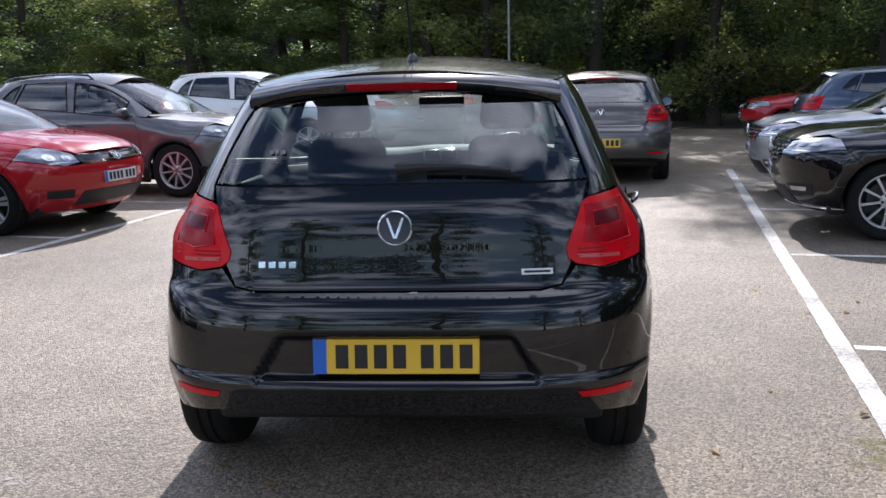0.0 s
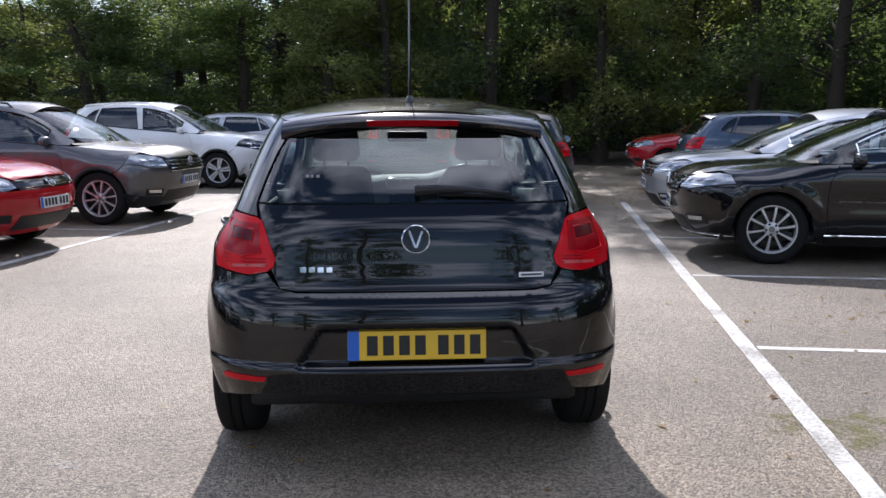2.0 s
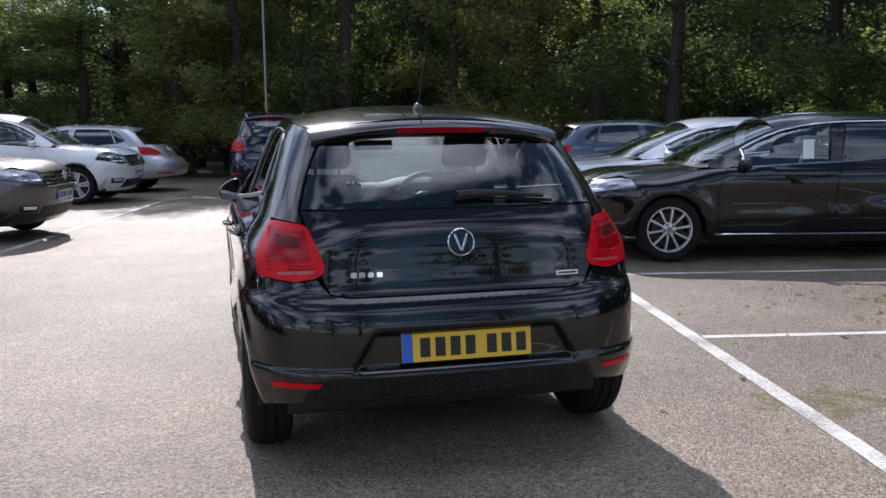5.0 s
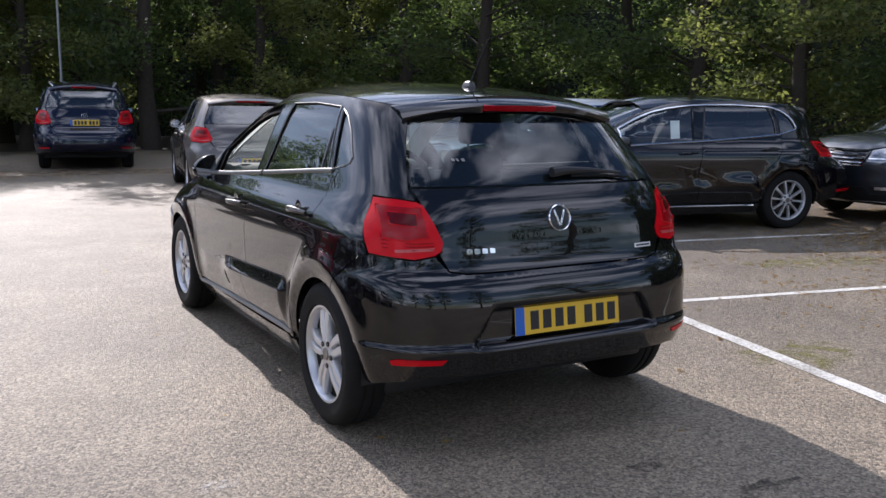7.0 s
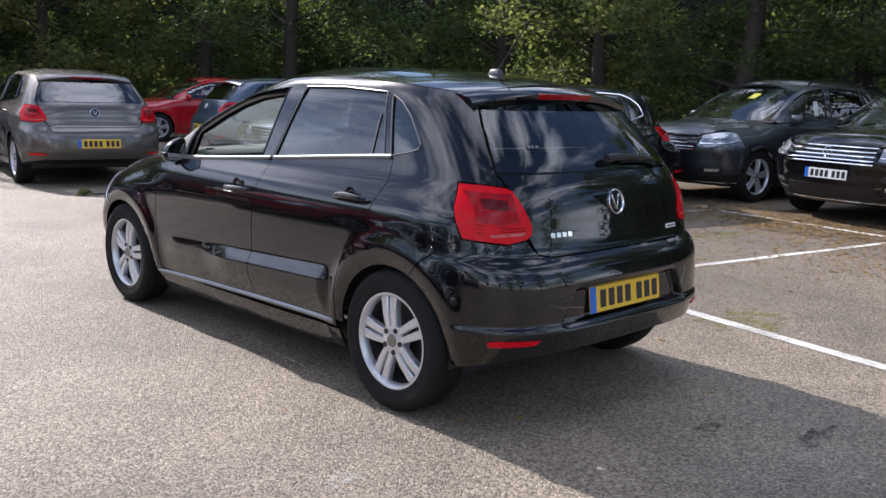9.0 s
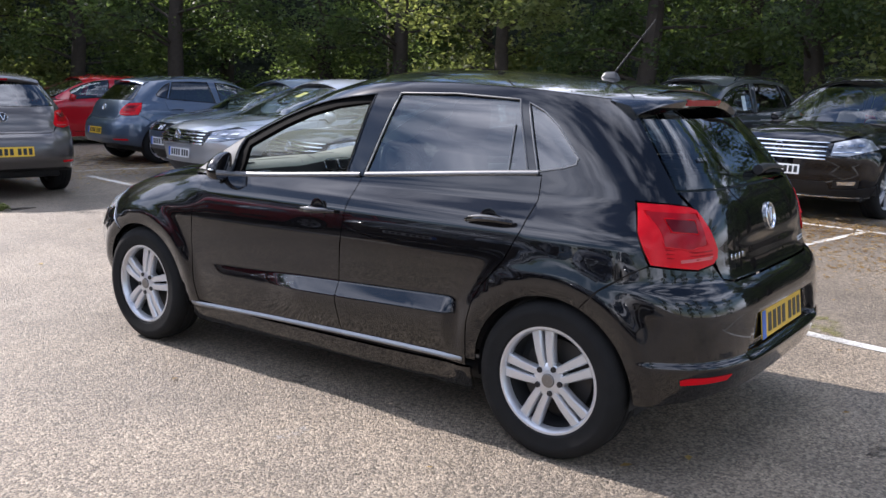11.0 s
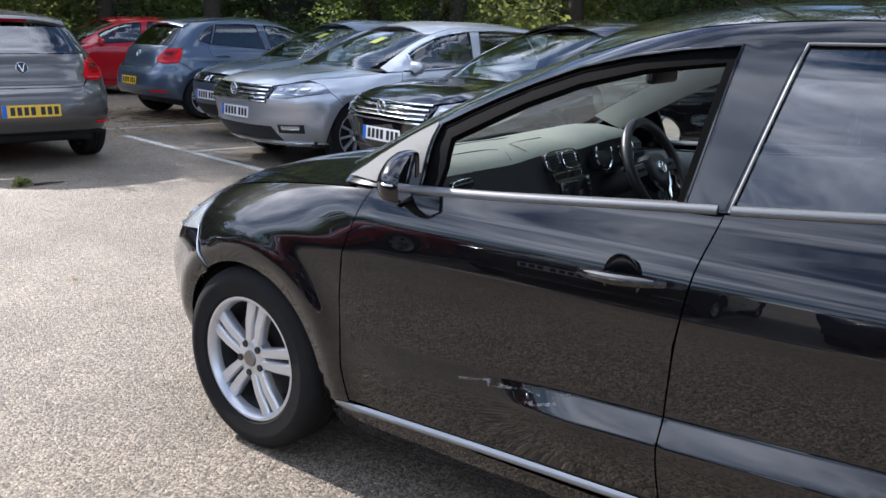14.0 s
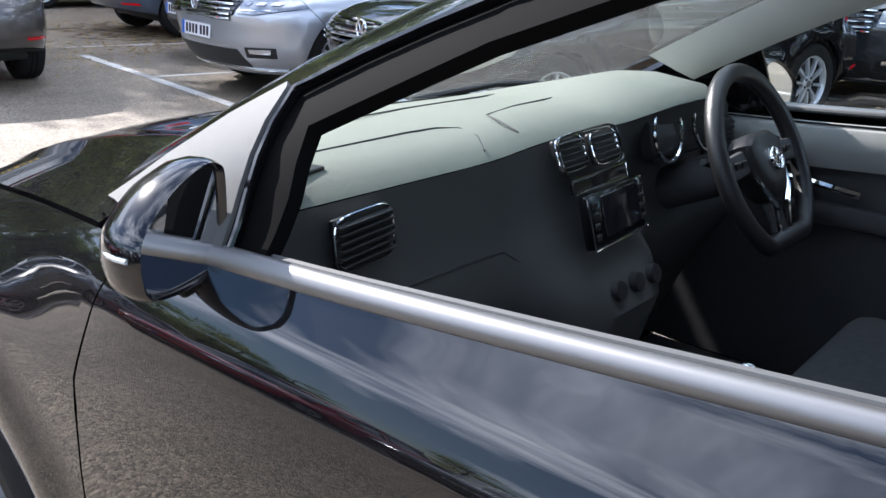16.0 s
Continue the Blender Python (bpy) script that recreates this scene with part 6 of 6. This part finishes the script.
# the rest of the row, facing the black hatchback's flank
for k, (model, wb) in enumerate(((estate, 2.79), (carrier, 2.92), (white_suv, 2.68))):
    spot = Vector((-4.33, 5.67)) - UL * 2.457 * (k + 1)
    copy_thing(model, Matrix.Translation((spot.x, spot.y, 0)) @ Matrix.Rotation(radians(-101), 4, "Z") @ Matrix.Translation((0, -wb, 0)))

# ---- the wood round the car park ----
def leaf_mesh(name, rng, blobs, size, material, parent=None):
    """Many small pointed leaves scattered through round clumps (centre, radius, count)."""
    P, N = [], 0
    for c, r, n in blobs:
        d = rng.normal(size=(n, 3))
        d /= np.linalg.norm(d, axis=1, keepdims=True)
        P.append(np.asarray(c) + d * r * (rng.random((n, 1)) ** 0.5) * np.array([1, 1, 0.8]))
    P = np.concatenate(P)
    n = len(P)
    u = rng.normal(size=(n, 3)) * np.array([1, 1, 0.55])
    u /= np.linalg.norm(u, axis=1, keepdims=True)
    v = np.cross(u, rng.normal(size=(n, 3)))
    v /= np.linalg.norm(v, axis=1, keepdims=True)
    s = size * rng.uniform(0.55, 1.4, (n, 1))
    co = np.stack([P - u * s, P + v * s * 0.48, P + u * s, P - v * s * 0.48], 1).reshape(-1, 3)
    me = bpy.data.meshes.new(name)
    me.vertices.add(4 * n)
    me.vertices.foreach_set("co", co.ravel())
    me.loops.add(4 * n)
    me.loops.foreach_set("vertex_index", np.arange(4 * n))
    me.polygons.add(n)
    me.polygons.foreach_set("loop_start", np.arange(n) * 4)
    me.update(calc_edges=True)
    me.materials.append(material)
    ob = new(name, me)
    if parent is not None:
        ob.parent = parent
    return ob


def tree(seed, height, spread, leaf_mat, low=0.05, leaves=17000, size=0.070):
    rng, nr = random.Random(seed), np.random.default_rng(seed)
    root = tagged(new("tree", None), "tall leafy broadleaf tree at the wood's edge", "tree", "trees of the wood")
    bm = bmesh.new()
    lean = Vector((rng.uniform(-0.06, 0.06), rng.uniform(-0.06, 0.06), 1))
    trunk = [lean * height * 0.92 * k / 8 + Vector((rng.uniform(-0.12, 0.12), rng.uniform(-0.12, 0.12), 0)) * min(k, 1) for k in range(9)]
    tube(bm, trunk, [0.19 * height / 10 * (1.25 if k == 0 else 1 - k / 9) for k in range(9)], 9)
    blobs = []
    for k in range(34):
        h = low + (0.97 - low) * (k + rng.random()) / 34
        base = lean * height * 0.92 * h
        a = rng.uniform(0, 2 * math.pi)
        reach = spread * (1.05 - 0.75 * abs(h - 0.40) ** 1.2) * rng.uniform(0.5, 1.1)
        end = base + Vector((math.cos(a) * reach, math.sin(a) * reach, height * rng.uniform(-0.03, 0.09)))
        mid = base.lerp(end, 0.5) + Vector((0, 0, 0.25))
        tube(bm, [base, mid, end], [0.055 * (1.1 - h), 0.035 * (1.1 - h), 0.008], 5)
        for p, f in ((mid, 1.0), (end, 1.0), (base.lerp(end, 0.78), 0.8)):
            if p.z > 0.3:
                r = rng.uniform(0.45, 0.95) * f
                blobs.append((tuple(p), r, int(leaves / 100 * (r / 0.65) ** 2)))
    part("trunk", bm, M["bark"], root)
    leaf_mesh("crown", nr, blobs, size, leaf_mat, root)
    return root


rng = random.Random(5)
kinds = [tree(11, 11.5, 2.9, M["leaf"]), tree(12, 13.0, 3.1, M["leaf_dark"]), tree(13, 10.5, 2.7, M["leaf_light"]), tree(14, 12.0, 2.9, M["leaf"]), tree(15, 12.5, 3.0, M["leaf_dark"], 0.2)]
EDGE = [(-26, 24), (-14, 24), (-5, 23.5), (3, 23), (9.5, 21), (14, 16.5), (15.2, 10), (15.6, 4), (16.4, -4), (17.5, -14)]
spots = []
for (x0, y0), (x1, y1) in zip(EDGE, EDGE[1:]):
    d = math.hypot(x1 - x0, y1 - y0)
    n = max(2, int(d / 2.5))
    for k in range(n):
        nx, ny = (y0 - y1) / d, (x1 - x0) / d
        for row in range(1 if x1 < -13 or y1 < -3 else 2):
            o = row * 3.2 + rng.uniform(-0.7, 0.7)
            f = (k + 0.5 * row) / n
            spots.append((x0 + (x1 - x0) * f + nx * o + rng.uniform(-0.6, 0.6), y0 + (y1 - y0) * f + ny * o + rng.uniform(-0.6, 0.6)))
# taller back row, hidden behind the others, added to close the ground shade
spots += [(-7, 29.5), (-4, 30), (-1.3, 29), (1.2, 29.6), (3.6, 28.8), (6, 28.6)]
spots += [(-26, -20), (-17, -26), (-7, -23), (-1.5, -24), (9, -27), (19, -25), (-44, 4), (-46, 16), (-42, -12), (-34, 21)]
used = set()
for i, (x, y) in enumerate(spots):
    k = i % 5 if i < 5 else rng.randrange(5)
    tall = (1.35 if x > 0.5 else 1.15) if y > 28 else (1.12 if 0 < x < 5.5 else 0.92 if x > 0 else 0.98) if y > 12 else 0.95 if y > -5 else 1.0
    tall *= 0.6 if x < -30 else (0.54 if x < -4 else 0.86 if x < 1.0 else 1.0) if y > 14 else 1.0
    tall *= rng.uniform(0.95, 1.05)
    m = Matrix.Translation((x, y, -0.05)) @ Matrix.Rotation(rng.uniform(0, 6.28), 4, "Z") @ Matrix.Diagonal((1, 1, tall, 1))
    if k not in used:
        used.add(k)
        kinds[k].matrix_basis = m
    else:
        copy_thing(kinds[k], m).scale = (1, 1, tall)

# undergrowth along the wood's edge, and the floor under the trees
nr = np.random.default_rng(3)
blobs = []
for (x0, y0), (x1, y1) in zip(EDGE, EDGE[1:]):
    d = math.hypot(x1 - x0, y1 - y0)
    for k in range(int(d / 0.55)):
        f = rng.random()
        o = rng.uniform(-1.6, 2.2)
        r = rng.uniform(0.4, 1.0)
        z = r * 0.6 + rng.random() ** 1.6 * 3.6
        blobs.append((((x0 + (x1 - x0) * f + (y0 - y1) / d * o), (y0 + (y1 - y0) * f + (x1 - x0) / d * o), z), r, int(330 * r)))
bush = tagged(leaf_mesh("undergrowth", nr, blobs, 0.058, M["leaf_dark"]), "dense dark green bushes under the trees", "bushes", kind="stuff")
bm = bmesh.new()
inner = [bm.verts.new((x * 0.93, y - 1.4 if y > 5 else y, 0.012)) for x, y in EDGE]
outer = [bm.verts.new((x * 3.2, y * 3.2 if y > 0 else y * 1.5, 0.012)) for x, y in EDGE]
for i in range(len(EDGE) - 1):
    bm.faces.new((inner[i], inner[i + 1], outer[i + 1], outer[i]))
tagged(part("wood_floor", bm, M["soil"], smooth=False), "dark leaf-littered soil under the trees", "ground", kind="structure")


def far_wood():
    """A near-black sheet far behind the wood's edge; the wood's inner shade is its colour."""
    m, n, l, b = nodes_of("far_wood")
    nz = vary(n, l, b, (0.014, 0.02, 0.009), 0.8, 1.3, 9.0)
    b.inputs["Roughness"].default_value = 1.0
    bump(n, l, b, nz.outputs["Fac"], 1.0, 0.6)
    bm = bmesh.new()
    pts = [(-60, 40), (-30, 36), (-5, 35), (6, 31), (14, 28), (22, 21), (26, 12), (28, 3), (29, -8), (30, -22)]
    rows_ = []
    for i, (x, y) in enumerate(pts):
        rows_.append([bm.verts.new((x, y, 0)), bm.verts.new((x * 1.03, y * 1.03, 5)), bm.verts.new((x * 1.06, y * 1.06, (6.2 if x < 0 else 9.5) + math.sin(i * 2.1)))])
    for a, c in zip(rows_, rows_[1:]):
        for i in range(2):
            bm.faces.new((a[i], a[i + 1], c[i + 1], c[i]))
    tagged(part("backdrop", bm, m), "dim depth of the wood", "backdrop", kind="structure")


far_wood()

# tall thin lamp post by the wood
bm = bmesh.new()
tube(bm, [(0.54, 20.1, 0), (0.54, 20.1, 2.0), (0.54, 20.1, 8.5)], [0.06, 0.032, 0.024], 10)
post = tagged(new("street_lamp", None), "slim grey steel lamp post before the trees", "street lamp")
part("post", bm, M["post"], post)
bm = bmesh.new()
box(bm, (0.16, 0.55, 0.10), (0.54, 19.85, 8.5), None, 0.03, 2)
part("lantern", bm, M["post"], post)

# fallen leaves on the ground
def fallen():
    nr = np.random.default_rng(9)
    pts = []
    for cx, cy, sx_, sy_, n in ((6.6, 0.6, 0.6, 1.8, 1500), (5.3, 1.7, 1.2, 0.7, 500), (6.3, 2.6, 0.5, 0.9, 600), (5.6, -0.6, 0.9, 0.6, 260), (0.3, 13.6, 3.2, 0.6, 900), (3.6, 11.6, 0.9, 1.0, 700), (4.3, 10.2, 0.9, 0.6, 320), (2.9, 10.6, 0.4, 1.0, 150), (-1.7, 12.6, 0.5, 0.6, 70), (3.2, -0.4, 1.6, 1.4, 60), (0, 2, 4, 5, 80), (6.5, 1.2, 0.6, 0.9, 1300), (4.9, 0.2, 0.9, 0.5, 500), (7.2, 2.4, 0.5, 0.5, 500), (8.8, 4.0, 0.7, 0.5, 500), (5.6, 12.4, 0.7, 0.9, 900), (5.0, 10.6, 0.7, 0.5, 500), (0.5, 14.3, 2.6, 0.5, 800)):
        pts.append(np.stack([nr.normal(cx, sx_, n), nr.normal(cy, sy_, n)], -1))
    P = np.concatenate(pts)
    n = len(P)
    a = nr.uniform(0, 6.28, n)
    s = nr.uniform(0.012, 0.034, n)
    verts, faces = [], []
    for i in range(n):
        c, d = math.cos(a[i]), math.sin(a[i])
        for u, v, z in ((-1, 0, 0.006), (0, 0.5, 0.004 + 0.25 * s[i]), (1, 0, 0.008), (0, -0.5, 0.005 + 0.15 * s[i])):
            verts.append((P[i, 0] + s[i] * (u * c - v * d), P[i, 1] + s[i] * (u * d + v * c), z))
        faces.append((4 * i, 4 * i + 1, 4 * i + 2, 4 * i + 3))
    ob = link_mesh("fallen_leaves", verts, faces, M["leaf_fallen"], smooth=False)
    tagged(ob, "dry brown fallen leaves on the asphalt", "leaves", kind="stuff")


fallen()


# stains and moss on the asphalt
def blot(name, label, x, y, rx, ry, material, seed, turn=0.0):
    rng = random.Random(seed)
    bm = bmesh.new()
    n = 26
    ring = []
    for k in range(n):
        a = 2 * math.pi * k / n
        r = rng.uniform(0.65, 1.15)
        u, v = rx * r * math.cos(a), ry * r * math.sin(a)
        ring.append(bm.verts.new((x + u * math.cos(turn) - v * math.sin(turn), y + u * math.sin(turn) + v * math.cos(turn), 0.0035)))
    bm.faces.new(ring)
    tagged(part(name, bm, material, smooth=False), label, "stain", "stains on the asphalt", "structure")


OIL, MOSS, DUST = speckled("oil_film", (0.012, 0.012, 0.012), 0.7), speckled("moss_film", (0.17, 0.16, 0.04), 0.8, 9.0), speckled("pale_dust", (0.5, 0.47, 0.42), 0.8, 20.0)
blot("oil_stain", "dark oil stain on the asphalt", 0.12, -1.0, 0.13, 0.05, OIL, 1)
blot("oil_stain", "dark oil stain on the asphalt", 0.35, -1.35, 0.16, 0.06, OIL, 2)
blot("oil_stain", "dark oil stain on the asphalt", -0.75, 1.35, 0.07, 0.05, OIL, 3)
blot("oil_stain", "dark oil stain on the asphalt", -0.72, 0.75, 0.06, 0.04, OIL, 4)
blot("moss_patch", "thin green moss on the asphalt", 1.90, -0.22, 0.42, 0.24, MOSS, 5, -0.15)
blot("moss_patch", "thin green moss on the asphalt", 4.6, 1.75, 0.8, 0.25, MOSS, 6, -0.2)
LITTER = speckled("leaf_litter_film", (0.12, 0.078, 0.04), 0.8, 5.0)
blot("leaf_litter", "thin brown leaf litter on the asphalt", 6.5, 1.1, 0.9, 1.7, LITTER, 9, -0.15)
blot("leaf_litter", "thin brown leaf litter on the asphalt", 5.5, 12.0, 1.1, 1.6, LITTER, 10, -0.2)
blot("leaf_litter", "thin brown leaf litter on the asphalt", 0.4, 14.3, 3.4, 0.8, LITTER, 11, -0.1)
blot("pale_patch", "pale worn patch of asphalt", -1.39, -0.42, 0.10, 0.05, DUST, 7)
blot("pale_patch", "pale worn patch of asphalt", -1.25, 0.9, 0.09, 0.05, DUST, 8)

# a weed and a twig at the shade's edge
weed = leaf_mesh("weed", np.random.default_rng(21), [((0, 0, 0.045), 0.055, 60), ((0.05, 0.01, 0.03), 0.04, 30), ((-0.05, 0, 0.025), 0.04, 24)], 0.022, M["leaf_light"])
weed.location = (1.07, 7.58, 0.0)
tagged(weed, "small green weed growing out of the asphalt", "weed")
bm = bmesh.new()
tube(bm, [(1.15, 7.56, 0.008), (1.26, 7.53, 0.014), (1.40, 7.52, 0.008)], [0.010, 0.009, 0.004], 6)
tagged(part("twig", bm, M["bark"]), "thin dark twig lying on the asphalt", "twig")
